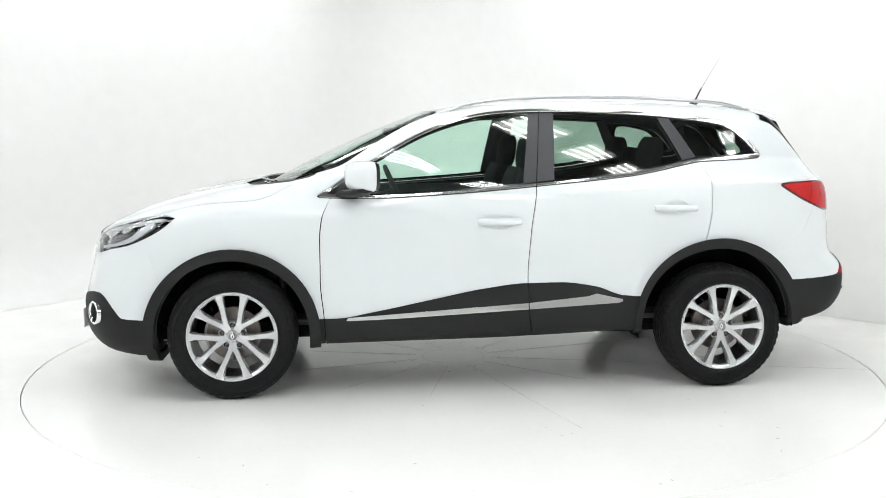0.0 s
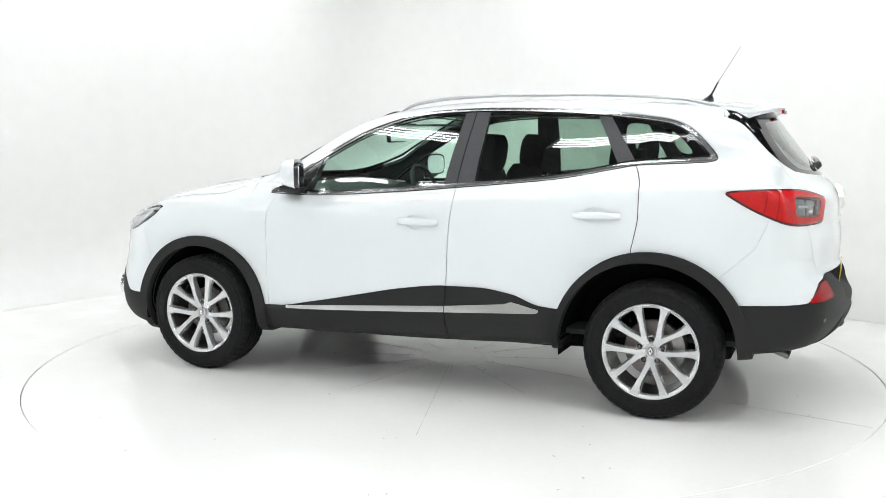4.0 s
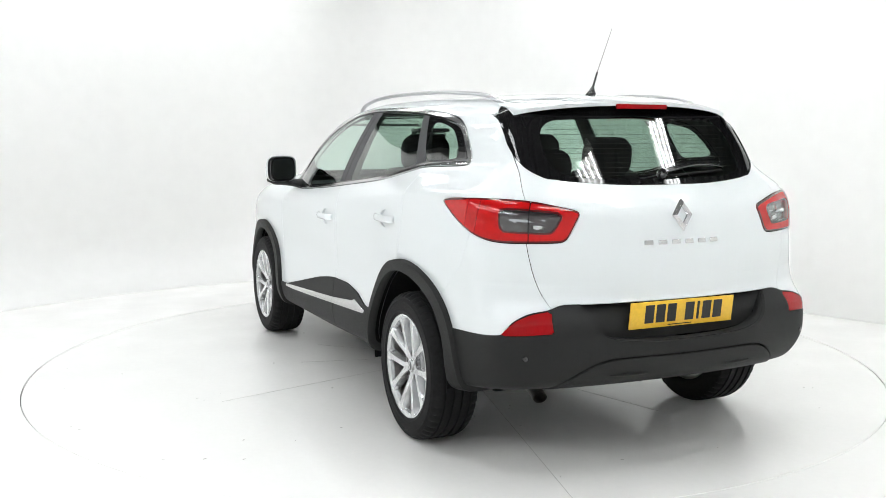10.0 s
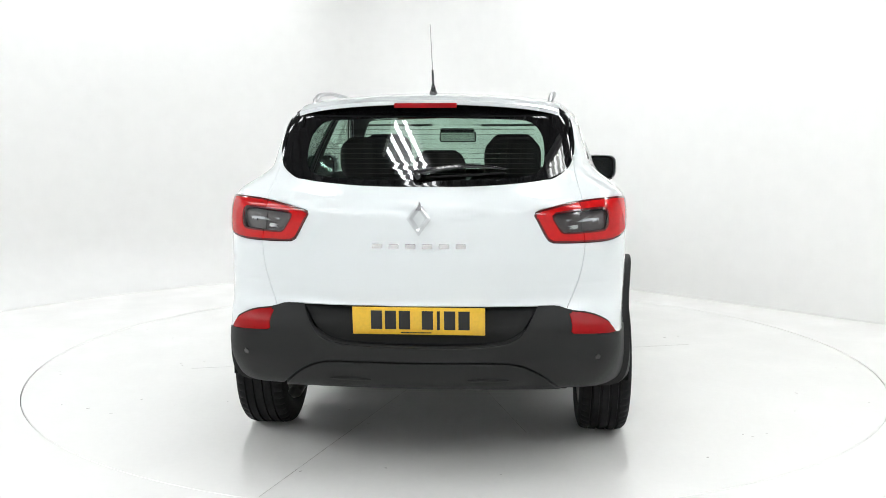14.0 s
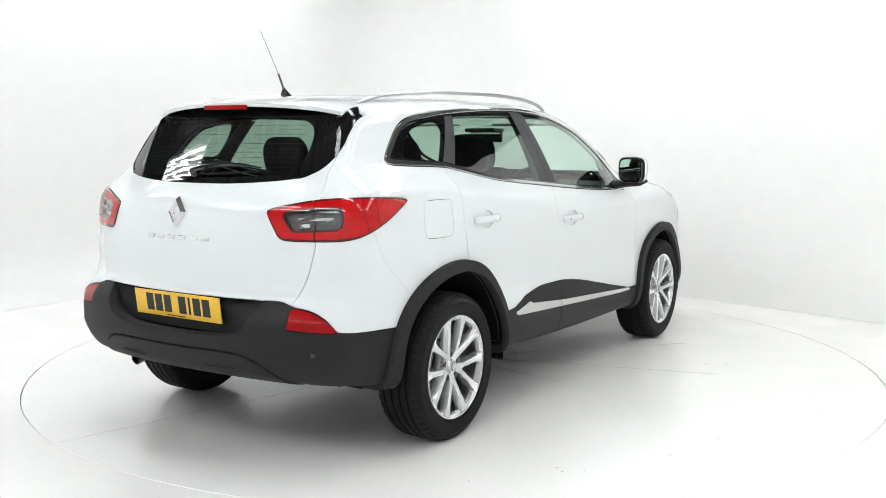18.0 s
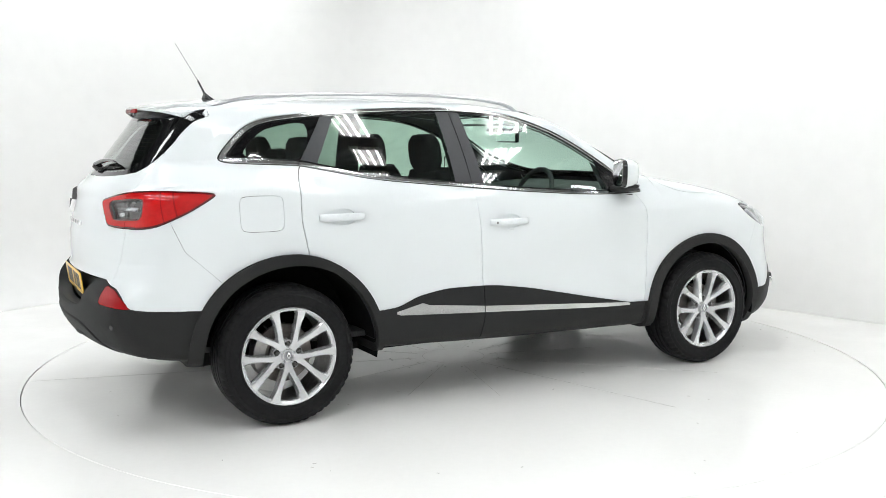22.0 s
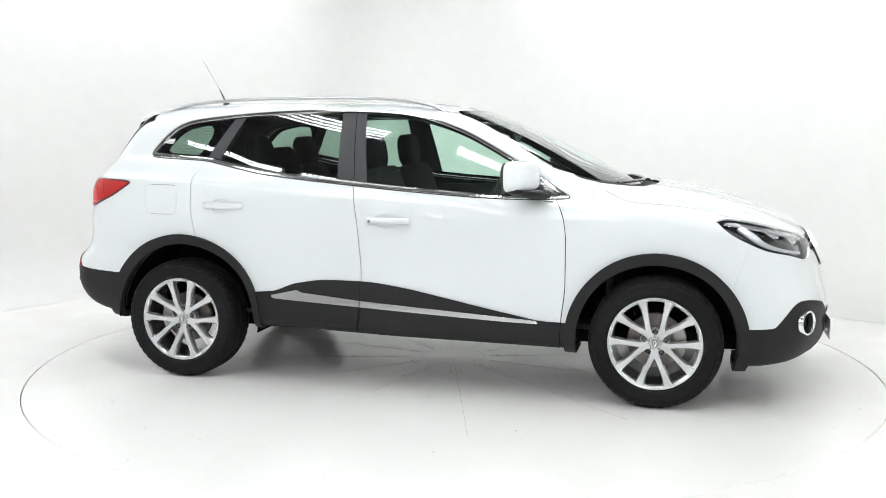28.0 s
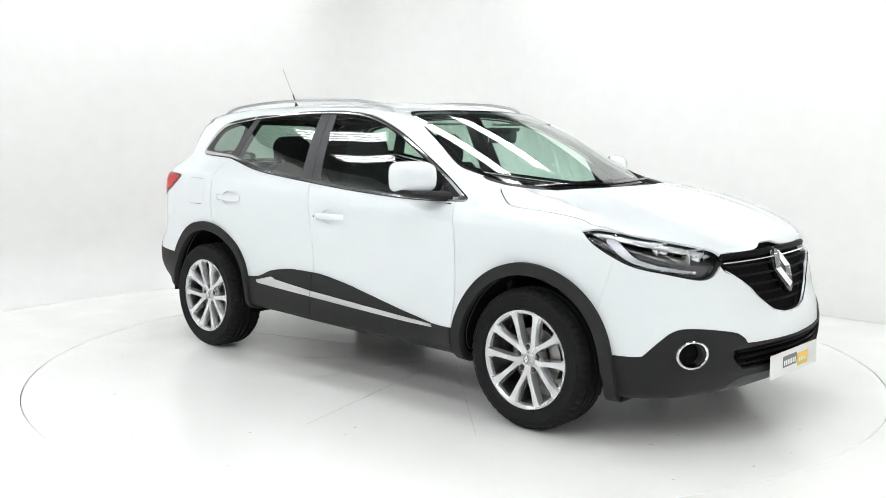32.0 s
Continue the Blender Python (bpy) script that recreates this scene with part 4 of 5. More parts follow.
    tube(bm, [(0.185 * math.cos(radians(54)), 0.055, 0.185 * math.sin(radians(54))), (0.172 * math.cos(radians(54)), 0.085, 0.172 * math.sin(radians(54)))], 0.0042, 8)
    part("valve", bm, RUBBER, root, "black valve stem")
    # brake
    bm = bmesh.new()
    lathe(bm, [(0.075, 0.012), (0.140, 0.012), (0.142, 0.010), (0.142, -0.012), (0.075, -0.012)], 64)
    lathe(bm, [(0.001, 0.045), (0.07, 0.045), (0.075, 0.012)], 48)
    part("brake_disc", bm, DISC, root, "grey steel brake disc", 35)
    return root


def caliper(parent, x, s, side):
    bm = bmesh.new()
    prof = []
    for k in range(9):
        a = radians(-35 + 70 * k / 8)
        prof.append((0.155 * math.cos(a), 0.155 * math.sin(a)))
    for k in range(8, -1, -1):
        a = radians(-35 + 70 * k / 8)
        prof.append((0.098 * math.cos(a), 0.098 * math.sin(a)))
    prism(bm, prof, -0.03, 0.05, pose(0, 0, 0, 90, 0, 0))
    bmesh.ops.transform(bm, matrix=pose(x, s * 0.765, 0.338) @ pose(0, 0, 0, 0, 180 if side < 0 else 0, 0), verts=bm.verts)
    return part("brake_caliper", bm, STEEL, parent, "grey brake caliper", 30)


def build_body(root, sk):
    inner = [n for n in sk.names if n not in ("hole", "fog_hole", "windscreen", "rear_window", "pane", "pane_front", "pane_rear", "gap", "quarter_frit", "rear_frit", "screen_frit", "plate_recess", "grille_up", "grille_low", "head_lamp", "drl", "lamp_brow", "tail_lamp", "tail_rim", "tail_window", "tail_strip", "tail_block", "tail_inner", "tail_rib", "tail_rib_b", "pillar_split", "pillar_front", "seal")]
    roofy = [n for n in inner if n in ("roof",)]
    inner = [n for n in inner if n not in ("roof",)]
    sk.panel(inner, "inner_trim", TRIM, root, "dark inner trim behind the panels", -0.034, 0.0)
    sk.panel(roofy, "headliner", LINER, root, "pale cloth headliner", -0.03, 0.0)
    # backing strip behind the shut lines, their shade put into its colour
    sk.panel(["gap", "flap_gap"], "panel_gap", GAPM, root, "near-black backing behind the shut lines, shade in its colour", -0.012, 0.0)
    sk.panel(["hood"], "bonnet", PAINT, root, "white bonnet with two soft ribs")
    sk.panel(["roof"], "roof", PAINT, root, "white roof")
    gate = sk.panel(["tailgate"], "tailgate", PAINT, root, "white tailgate")
    sk.panel(["rear_window"], "rear_window", PRIVACY, root, "tinted rear window", -0.003, 0.004, move=rear_flush)
    sk.panel(["rear_frit"], "rear_window_border", FRIT, root, "black painted border of the rear window", -0.003, 0.004, move=rear_flush)
    sk.panel(["windscreen"], "windscreen", SCREEN, root, "green-tinted windscreen", -0.003, 0.004, move=screen_flush)
    sk.panel(["screen_frit"], "windscreen_border", FRIT, root, "black painted border of the windscreen", -0.003, 0.004, move=screen_flush)
    sk.panel(["cowl"], "cowl", DARK, root, "black cowl below the windscreen", -0.024, 0.01)
    for s in (1, -1):
        sk.panel(["cowl_end"], "cowl_end", DARK, root, "black corner piece of the cowl", -0.003, 0.02, both=False, side=s)
    fb = sk.panel(["bumper_front"], "front_bumper", PAINT, root, "white upper bumper")
    sk.panel(["bumper_low"], "lower_bumper", DARK, fb, "dark grey lower bumper", 0.003, 0.02)
    sk.panel(["skid_front"], "skid_plate", SKID, fb, "grey skid plate", 0.006, 0.02)
    sk.panel(["grille_low"], "lower_grille", GAPM, fb, "black lower air intake", -0.05, 0.0)
    sk.panel(["grille_up"], "upper_grille", GAPM, fb, "gloss black grille backing", -0.035, 0.0)
    rb = sk.panel(["rear_low"], "rear_bumper", DARK, root, "dark grey lower rear bumper", 0.004, 0.07)
    sk.panel(["skid_rear"], "skid_plate", DARK, rb, "dark grey skid plate", 0.010, 0.02)
    sk.panel(["plate_recess"], "plate_recess", DARK, rb, "dark recess behind the plate", -0.004, 0.0,
             move=lambda P: np.stack([np.maximum(P[:, 0], -2.122 + 0.10 * P[:, 1] ** 2 + 0.13 * (P[:, 2] - 0.66)), P[:, 1], P[:, 2]], 1))
    for s in (1, -1):
        one = dict(both=False, side=s)
        sk.panel(["wedge"], "spoiler_wedge", FRIT, root, "gloss black corner beside the rear window", 0.001, 0.012, **one)
        quarter = ["rest"] + (["fuel_flap", "flap_gap"] if s > 0 else [])
        sk.panel(quarter, "side_frame", PAINT, root, "white side frame and rear quarter", **one)
        if s < 0:
            sk.panel(["fuel_flap"], "fuel_flap", PAINT, root, "white fuel filler flap", **one)
        sk.panel(["bumper_rear"], "bumper_corner", PAINT, root, "white rear bumper corner", **one)
        sk.panel(["wing"], "front_wing", PAINT, root, "white front wing", **one)
        for w in ("front", "rear"):
            door = sk.panel(["door_" + w], w + "_door", PAINT, root, "white %s door" % w, **one)
            sk.panel(["cup_" + w], "handle_cup", PAINT, door, "", -0.010, 0.0, **one)
            sk.panel(["clad_" + w], "cladding", DARK, door, "dark grey door cladding", 0.010, 0.012, **one)
            sk.panel(["strip_" + w], "trim_strip", BRIGHT, door, "bright metal strip", 0.015, 0.006, **one)
            sk.panel(["pane_" + w], "window_pane", GLASS if w == "front" else PRIVACY, door, "green-tinted pane", -0.004, 0.004, move=flush, **one)
            handle(door, -0.085 if w == "front" else -1.045, 0.926 if w == "front" else 0.990, s)
        sk.panel(["clad", "strip"], "sill", DARK, root, "dark grey sill end", 0.008, 0.012, **one)
        sk.panel(["quarter_frit"], "window_border", FRIT, root, "black painted border of the quarter window", -0.004, 0.004, move=flush, **one)
        sk.panel(["pane"], "quarter_window", PRIVACY, root, "dark quarter window", -0.004, 0.004, move=flush, **one)
        sk.panel(["dlo"], "window_trim", BRIGHT, root, "chrome strip round the side windows", 0.003, 0.008, **one)
        sk.panel(["pillar_b"], "centre_pillar", PILLAR, root, "satin black pillar cover", 0.0, 0.006, move=flush, **one)
        sk.panel(["pillar_front"], "centre_pillar", PILLAR, root, "satin black pillar cover", 0.0, 0.006, move=flush, **one)
        sk.panel(["pillar_split"], "pillar_joint", GAPM, root, "dark joint between pillar covers", 0.0, 0.0, move=lambda P: flush(P) - np.array([0, 0.005, 0]), **one)
        sk.panel(["pillar_c"], "rear_pillar", PILLAR, root, "satin black pillar cover", 0.0, 0.006, move=flush, **one)
        sk.panel(["seal"], "window_seal", BLACK, root, "black rubber window seal", 0.0, 0.006, move=flush, **one)
        sk.panel(["sail"], "mirror_base", BLACK, root, "black mirror triangle", 0.0, 0.006, move=flush, **one)
        sk.panel(["arch_front"], "front_arch", DARK, root, "dark grey wheel arch trim", 0.028, 0.042, **one)
        sk.panel(["arch_rear"], "rear_arch", DARK, root, "dark grey wheel arch trim", 0.028, 0.042, **one)
        lamp = sk.panel(["tail_lamp"], "tail_lamp", RED_GLOSS, root, "bright red tail lamp", 0.006, 0.012, **one)
        sk.panel(["tail_rim"], "lamp_rim", RIM_RED, lamp, "dark red rim", 0.005, 0.012, **one)
        sk.panel(["tail_inner"], "lamp_inner_ring", RIM_RED, lamp, "dark red inner ring", 0.004, 0.004, **one)
        for rib in ("tail_rib", "tail_rib_b"):
            sk.panel([rib], "lamp_rib", DEEP_RED, lamp, "", 0.0045, 0.002, **one)
        sk.panel(["tail_window"], "lamp_window", SMOKE, lamp, "smoked lamp bowl", -0.014, 0.0, **one)
        sk.panel(["tail_block"], "lamp_bulb_cover", CHROME, lamp, "chrome bulb cover", -0.008, 0.004, **one)
        sk.panel(["tail_window", "tail_strip", "tail_block"], "lamp_cover", CLEAR, lamp, "clear lamp cover", 0.0055, 0.003, **one)
        sk.panel(["tail_strip"], "lamp_strip", GUIDE, lamp, "pale light bar", -0.006, 0.006, **one)
        sk.panel(["reflector"], "rear_reflector", DEEP_RED, root, "red bumper reflector", 0.003, 0.012, **one)
        head = sk.panel(["head_lamp"], "head_lamp", BLACK, root, "clear head lamp with black housing", -0.045, 0.0, **one)
        sk.panel(["lamp_brow"], "lamp_brow", RAIL, head, "satin metal brow inside the lamp", -0.014, 0.012, **one)
        sk.panel(["head_lamp", "drl", "lamp_brow"], "lamp_lens", CLEAR, head, "clear lens", 0.003, 0.004, **one)
        sk.panel(["drl"], "light_guide", GUIDE, head, "pale light guide", -0.018, 0.02, **one)
        for (x, y, z, r) in ((1.905, 0.640, 0.872, 0.038), (2.000, 0.535, 0.845, 0.033)):
            bm = bmesh.new()
            m = pose(x, s * y, z) @ pose(0, 0, 0, 0, 0, -90 + s * 12)
            lathe(bm, [(0.001, 0.012), (r * 0.55, 0.008), (r * 0.85, -0.006), (r * 0.95, -0.02)], 32, m=m)
            part("projector", bm, CHROME, head, "chrome projector", 40)
            bm = bmesh.new()
            box(bm, -r * 1.5, r * 1.5, -0.05, 0.0, -r * 1.1, -r * 0.9, m, 0.002)
            box(bm, -r * 1.5, -r * 1.3, -0.05, 0.0, -r, r, m, 0.002)
            box(bm, r * 1.3, r * 1.5, -0.05, 0.0, -r, r, m, 0.002)
            box(bm, -r * 1.5, r * 1.5, -0.05, 0.0, r * 0.9, r * 1.1, m, 0.002)
            part("reflector_cup", bm, CHROME, head, "chrome reflector", 30)
    return fb, rb, gate


def handle(door, cx, cz, s):
    bm = bmesh.new()
    y0 = skin_y(cx, cz)
    secs = []
    for t in np.linspace(-1, 1, 13):
        x = cx + 0.118 * t
        bow = 0.022 * (1 - abs(t) ** 7) + 0.004
        hh = 0.0175 * (1 - 0.12 * abs(t) ** 8)
        yy = skin_y(x, cz)
        secs.append([bm.verts.new((x, s * (yy + bow + 0.009 * math.cos(a) - 0.004), cz + 0.002 + hh * math.sin(a))) for a in (2 * math.pi * k / 12 for k in range(12))])
    for p, q in zip(secs, secs[1:]):
        for k in range(12):
            bm.faces.new((p[k], p[(k + 1) % 12], q[(k + 1) % 12], q[k]))
    bm.faces.new(secs[0])
    bm.faces.new(secs[-1])
    part("door_handle", bm, PAINT, door, "white pull handle", 45)
    if s < 0 and cx > -0.5:
        bm = bmesh.new()
        lathe(bm, [(0.001, 0.0015), (0.006, 0.001), (0.007, 0)], 12, m=pose(cx - 0.095, -(y0 + 0.037), cz, 0, 0, 180))
        part("lock_button", bm, GREY, door)


@functools.lru_cache(None)
def skin_y(x, z):
    lo, hi = 0.2, 1.2
    for _ in range(40):
        mid = (lo + hi) / 2
        if body(np.array([[x, mid, z]]))[0] < 0:
            lo = mid
        else:
            hi = mid
    return lo


@functools.lru_cache(None)
def skin_x(y, z, ahead):
    lo, hi = 0.5, 3.0
    for _ in range(40):
        mid = (lo + hi) / 2
        if body(np.array([[mid * ahead, y, z]]))[0] < 0:
            lo = mid
        else:
            hi = mid
    return lo * ahead


@functools.lru_cache(None)
def skin_z(x, y):
    lo, hi = 0.6, 2.0
    for _ in range(40):
        mid = (lo + hi) / 2
        if body(np.array([[x, y, mid]]))[0] < 0:
            lo = mid
        else:
            hi = mid
    return lo


def skin_frame(y, z, ahead):
    """A pose on the car's nose or tail: local x across, y up the surface, z out of it."""
    p = Vector((skin_x(y, z, ahead), y, z))
    n = Vector(gradient(np.array([[p.x, p.y, p.z]]))[0].tolist())
    right = Vector((0, 0, 1)).cross(n).normalized()
    upv = n.cross(right)
    m = Matrix((right, upv, n)).transposed().to_4x4()
    m.translation = p
    return m


def build_mirror(root, s):
    top = new("wing_mirror")
    top.parent = root
    tagged(top, "white door mirror with a dark base")
    # housing as an eased box: rings from the glass side (rear) to the front
    def shell(z0, z1, yo, yi, name, mat):
        bm = bmesh.new()
        secs = []
        zc, yc = (z0 + z1) / 2, (yo + yi) / 2
        for x, k in ((0.652, 0.98), (0.656, 1.0), (0.676, 1.0), (0.698, 0.965), (0.720, 0.89), (0.738, 0.77), (0.750, 0.55), (0.756, 0.22)):
            ring = []
            for i in range(32):
                a = 2 * math.pi * i / 32
                c, d = math.cos(a), math.sin(a)
                u = math.copysign(abs(c) ** 0.5, c) * (yo - yi) / 2 * k
                w = math.copysign(abs(d) ** 0.5, d) * (z1 - z0) / 2 * k
                ring.append(bm.verts.new((x - 0.40 * (yc + u - yi), s * (yc + u), zc + w)))
            secs.append(ring)
        for p, q in zip(secs, secs[1:]):
            for i in range(32):
                bm.faces.new((p[i], p[(i + 1) % 32], q[(i + 1) % 32], q[i]))
        bm.faces.new(secs[-1])
        return part(name, bm, mat, top, "", 50)
    h = shell(1.092, 1.252, 1.040, 0.832, "housing", PAINT)
    tagged(h, "white mirror housing")
    bm = bmesh.new()
    ring = []
    for i in range(32):
        a = 2 * math.pi * i / 32
        c, d = math.cos(a), math.sin(a)
        ring.append((math.copysign(abs(c) ** 0.5, c) * 0.085, math.copysign(abs(d) ** 0.5, d) * 0.068))
    prism(bm, [(x * 1.08, y * 1.08) for x, y in ring], 0, 0.030, Matrix.Translation((0.586, s * 0.936, 1.172)) @ pose(0, 0, 0, 0, 0, s * 21.8) @ pose(0, 0, 0, 90, 0, 90))
    part("bezel", bm, BLACK, top, "black bezel", 40)
    bm = bmesh.new()
    prism(bm, [(x * 0.95, y * 0.93) for x, y in ring], 0, 0.003, Matrix.Translation((0.5835, s * 0.935, 1.172)) @ pose(0, 0, 0, 0, 0, s * 21.8) @ pose(0, 0, 0, 90, 0, 90))
    part("mirror_glass", bm, MIRROR, top, "mirror glass", 0)
    # dark lower half and foot
    bm = bmesh.new()
    secs = []
    for x, y, z, hx, hz in ((0.705, 0.78, 1.072, 0.075, 0.030), (0.702, 0.84, 1.078, 0.062, 0.024), (0.685, 0.89, 1.085, 0.058, 0.022), (0.648, 0.975, 1.091, 0.054, 0.020), (0.630, 1.02, 1.102, 0.038, 0.011)):
        secs.append([bm.verts.new((x + hx * math.cos(a), s * y, z + hz * math.sin(a))) for a in (2 * math.pi * k / 16 for k in range(16))])
    for p, q in zip(secs, secs[1:]):
        for i in range(16):
            bm.faces.new((p[i], p[(i + 1) % 16], q[(i + 1) % 16], q[i]))
    bm.faces.new(secs[0])
    bm.faces.new(secs[-1])
    part("mirror_foot", bm, DARK, top, "dark grey mirror foot", 45)
    bm = bmesh.new()
    tube(bm, [(0.742, s * 0.875, 1.096), (0.716, s * 0.935, 1.099), (0.686, s * 0.995, 1.104)], 0.006, 8)
    part("indicator", bm, CLEAR, top, "clear side indicator", 40)
    return top


def build_details(root, fb, rb, gate):
    # roof rails
    for s in (1, -1):
        bm = bmesh.new()
        rail = curve([-1.58, -1.50, -1.39, -1.24, -0.9, -0.5, -0.2, 0.045, 0.12, 0.17], [1.528, 1.552, 1.573, 1.585, 1.600, 1.602, 1.592, 1.563, 1.536, 1.506])
        yy = curve([-1.6, -1.0, -0.3, 0.2], [0.520, 0.560, 0.582, 0.570])
        xs = np.linspace(0.17, -1.58, 60)
        tube(bm, [(x, s * float(yy(x)), float(rail(x)) - 0.010) for x in xs], [0.0125 if 1 < i < 58 else 0.007 for i in range(60)], 10, 0.75)
        part("roof_rail", bm, RAIL, root, "satin silver roof rail", 45)
    # aerial
    bm = bmesh.new()
    secs = [(-1.435, 0.038, 0.020, 0.0), (-1.445, 0.034, 0.018, 0.008), (-1.452, 0.020, 0.012, 0.022), (-1.458, 0.010, 0.009, 0.034), (-1.462, 0.006, 0.006, 0.042)]
    zb = skin_z(-1.44, 0.0) - 0.002
    rings = [[bm.verts.new((x + a * math.cos(t), b * math.sin(t), zb + h)) for t in (2 * math.pi * k / 20 for k in range(20))] for x, a, b, h in secs]
    for p, q in zip(rings, rings[1:]):
        for k in range(20):
            bm.faces.new((p[k], p[(k + 1) % 20], q[(k + 1) % 20], q[k]))
    bm.faces.new(rings[-1])
    base = part("aerial_base", bm, BLACK, root, "black aerial base", 50)
    bm = bmesh.new()
    tube(bm, [(-1.458, 0, zb + 0.03), (-1.495, 0, zb + 0.105)], [0.0055, 0.0045], 8)
    part("aerial_sleeve", bm, BLACK, base)
    bm = bmesh.new()
    tube(bm, [(-1.495, 0, zb + 0.105), (-1.608, 0, zb + 0.293)], [0.0022, 0.0016], 6)
    part("aerial_rod", bm, STEEL, base, "thin grey rod")
    # rear spoiler
    bm = bmesh.new()
    nx, ny = 10, 33
    grid = []
    for i in range(nx):
        t = i / (nx - 1)
        row = []
        for j in range(ny):
            y = -0.555 + 1.11 * j / (ny - 1)
            e = abs(y / 0.555)
            xe = -1.846 + 0.11 * e ** 2 + 0.02 * e ** 8
            x = -1.585 + (xe + 1.585) * t
            z = 1.548 - 0.035 * t - 0.052 * (y / 0.7) ** 2 - 0.012 * e ** 8 + 0.004 * math.sin(t * math.pi) + 0.012
            row.append((x, y, z))
        grid.append(row)
    top = [[bm.verts.new(p) for p in row] for row in grid]
    for a, b in zip(top, top[1:]):
        for k in range(ny - 1):
            bm.faces.new((a[k], a[k + 1], b[k + 1], b[k]))
    edge = [bm.verts.new((x + 0.004, y, z - 0.016)) for x, y, z in grid[-1]]
    for k in range(ny - 1):
        bm.faces.new((top[-1][k], top[-1][k + 1], edge[k + 1], edge[k]))
    for j in (0, ny - 1):
        col = [bm.verts.new((x, y * 0.998, z - 0.016)) for x, y, z in [grid[i][j] for i in range(nx - 1)]] + [edge[j]]
        for k in range(nx - 1):
            bm.faces.new((top[k][j], top[k + 1][j], col[k + 1], col[k]))
    spoiler = part("spoiler", bm, PAINT, root, "white roof spoiler", 40)
    bm = bmesh.new()
    low = [[bm.verts.new((x + (0.012 if i == nx - 1 else 0), y * 0.985, z - 0.017 - 0.03 * (1 - i / (nx - 1)))) for (x, y, z) in grid[i]] for i in range(2, nx)]
    for a, b in zip(low, low[1:]):
        for k in range(ny - 1):
            bm.faces.new((a[k], a[k + 1], b[k + 1], b[k]))
    part("spoiler_underside", bm, BLACK, spoiler, "gloss black underside", 40)
    for s in (1, -1):
        bm = bmesh.new()
        prism(bm, [(-1.64, 1.482), (-1.715, 1.478), (-1.742, 1.464), (-1.768, 1.420), (-1.748, 1.412), (-1.67, 1.445)], -0.004, 0.004, Matrix.Translation((-0.004, s * 0.53, -0.006)) @ pose(0, 0, 0, 90, 0, 0))
        part("spoiler_fin", bm, GRILLE, spoiler, "gloss black side fin", 30)
    bm = bmesh.new()
    box(bm, -0.006, 0.006, -0.130, 0.130, -0.012, 0.008, pose(-1.842, 0, 1.506), 0.004)
    part("brake_light", bm, DEEP_RED, spoiler, "red high brake light", 30)
    # rear wiper
    m = skin_frame(0.015, 1.215, -1)
    bm = bmesh.new()
    lathe(bm, [(0.001, 0.034), (0.016, 0.032), (0.020, 0.022), (0.022, 0.0)], 20, axis="z", m=m)
    wiper = part("rear_wiper", bm, BLACK, root, "black rear wiper")
    pts = []
    for t in np.linspace(0, 1, 8):
        y, z = 0.015 - 0.345 * t, 1.218 + 0.028 * math.sin(t * 2.6)
        q = skin_frame(y, z, -1) @ Vector((0, 0, 0.024))
        pts.append(q)
    bm = bmesh.new()
    tube(bm, pts, [0.016, 0.017, 0.016, 0.014, 0.012, 0.010, 0.008, 0.005], 8, 0.7)
    part("wiper_arm", bm, BLACK, wiper)
    bm = bmesh.new()
    tube(bm, [skin_frame(0.015 - 0.345 * t, 1.208 + 0.02 * t, -1) @ Vector((0, 0, 0.008)) for t in np.linspace(0.1, 1, 8)], 0.005, 6)
    part("wiper_blade", bm, RUBBER, wiper)
    # heating wires on the rear window
    for i in range(11):
        z = 1.235 + 0.0195 * i
        bm = bmesh.new()
        pts = [skin_frame(float(y), z, -1) @ Vector((0, 0, -0.009)) for y in np.linspace(-0.45, 0.45, 15)]
        tube(bm, [Vector(rear_flush(np.array([[p.x, p.y, p.z]]))[0].tolist()) for p in pts], 0.0008, 4)
        part("heating_wire", bm, IRON, root, "", 0)
    # diamond and name bars on the tailgate
    diamond(gate, skin_frame(0.0, 1.060, -1), 0.049, 0.068, 0.024, "chrome diamond badge")
    for i in range(6):
        y = 0.163 - 0.0652 * i
        bm = bmesh.new()
        box(bm, -0.020, 0.020, -0.009, 0.009, -0.002, 0.005, skin_frame(y, 0.953, -1), 0.0015)
        part("name_bar", bm, BADGE, gate, "chrome bar in the model name", 0)
    # plates
    rm = Matrix(((0, 0, -1, -2.151), (-1, 0, 0, 0), (0, 1, 0, 0.662), (0, 0, 0, 1)))
    rm = rm @ pose(0, 0, 0, 7, 0, 0)
    plate(root, rm, YELLOW, "yellow rear number plate with black bars", [(-0.165, 0.05), (-0.110, 0.05), (-0.055, 0.05), (0.035, 0.05), (0.078, 0.018), (0.122, 0.05), (0.178, 0.05)])
    fm = Matrix(((0, 0, 1, 2.232), (1, 0, 0, 0), (0, 1, 0, 0.335), (0, 0, 0, 1)))
    fp = plate(root, fm, WHITE, "white front plate with grey and yellow blocks", [])
    for x0, x1, z0, z1, mt, nm in ((-0.13, 0.02, -0.020, 0.032, GREY, "grey_block"), (0.03, 0.15, -0.038, 0.022, YELLOW, "yellow_block")):
        bm = bmesh.new()
        box(bm, x0, x1, z0, z1, 0.006, 0.0078, fm)
        part(nm, bm, mt, fp, "", 0)
    bm = bmesh.new()
    for i in range(7):
        box(bm, -0.122 + i * 0.0195, -0.109 + i * 0.0195, -0.012, 0.012, 0.0078, 0.0086, fm)
    part("letter_bars", bm, WHITE, fp, "", 0)
    bm = bmesh.new()
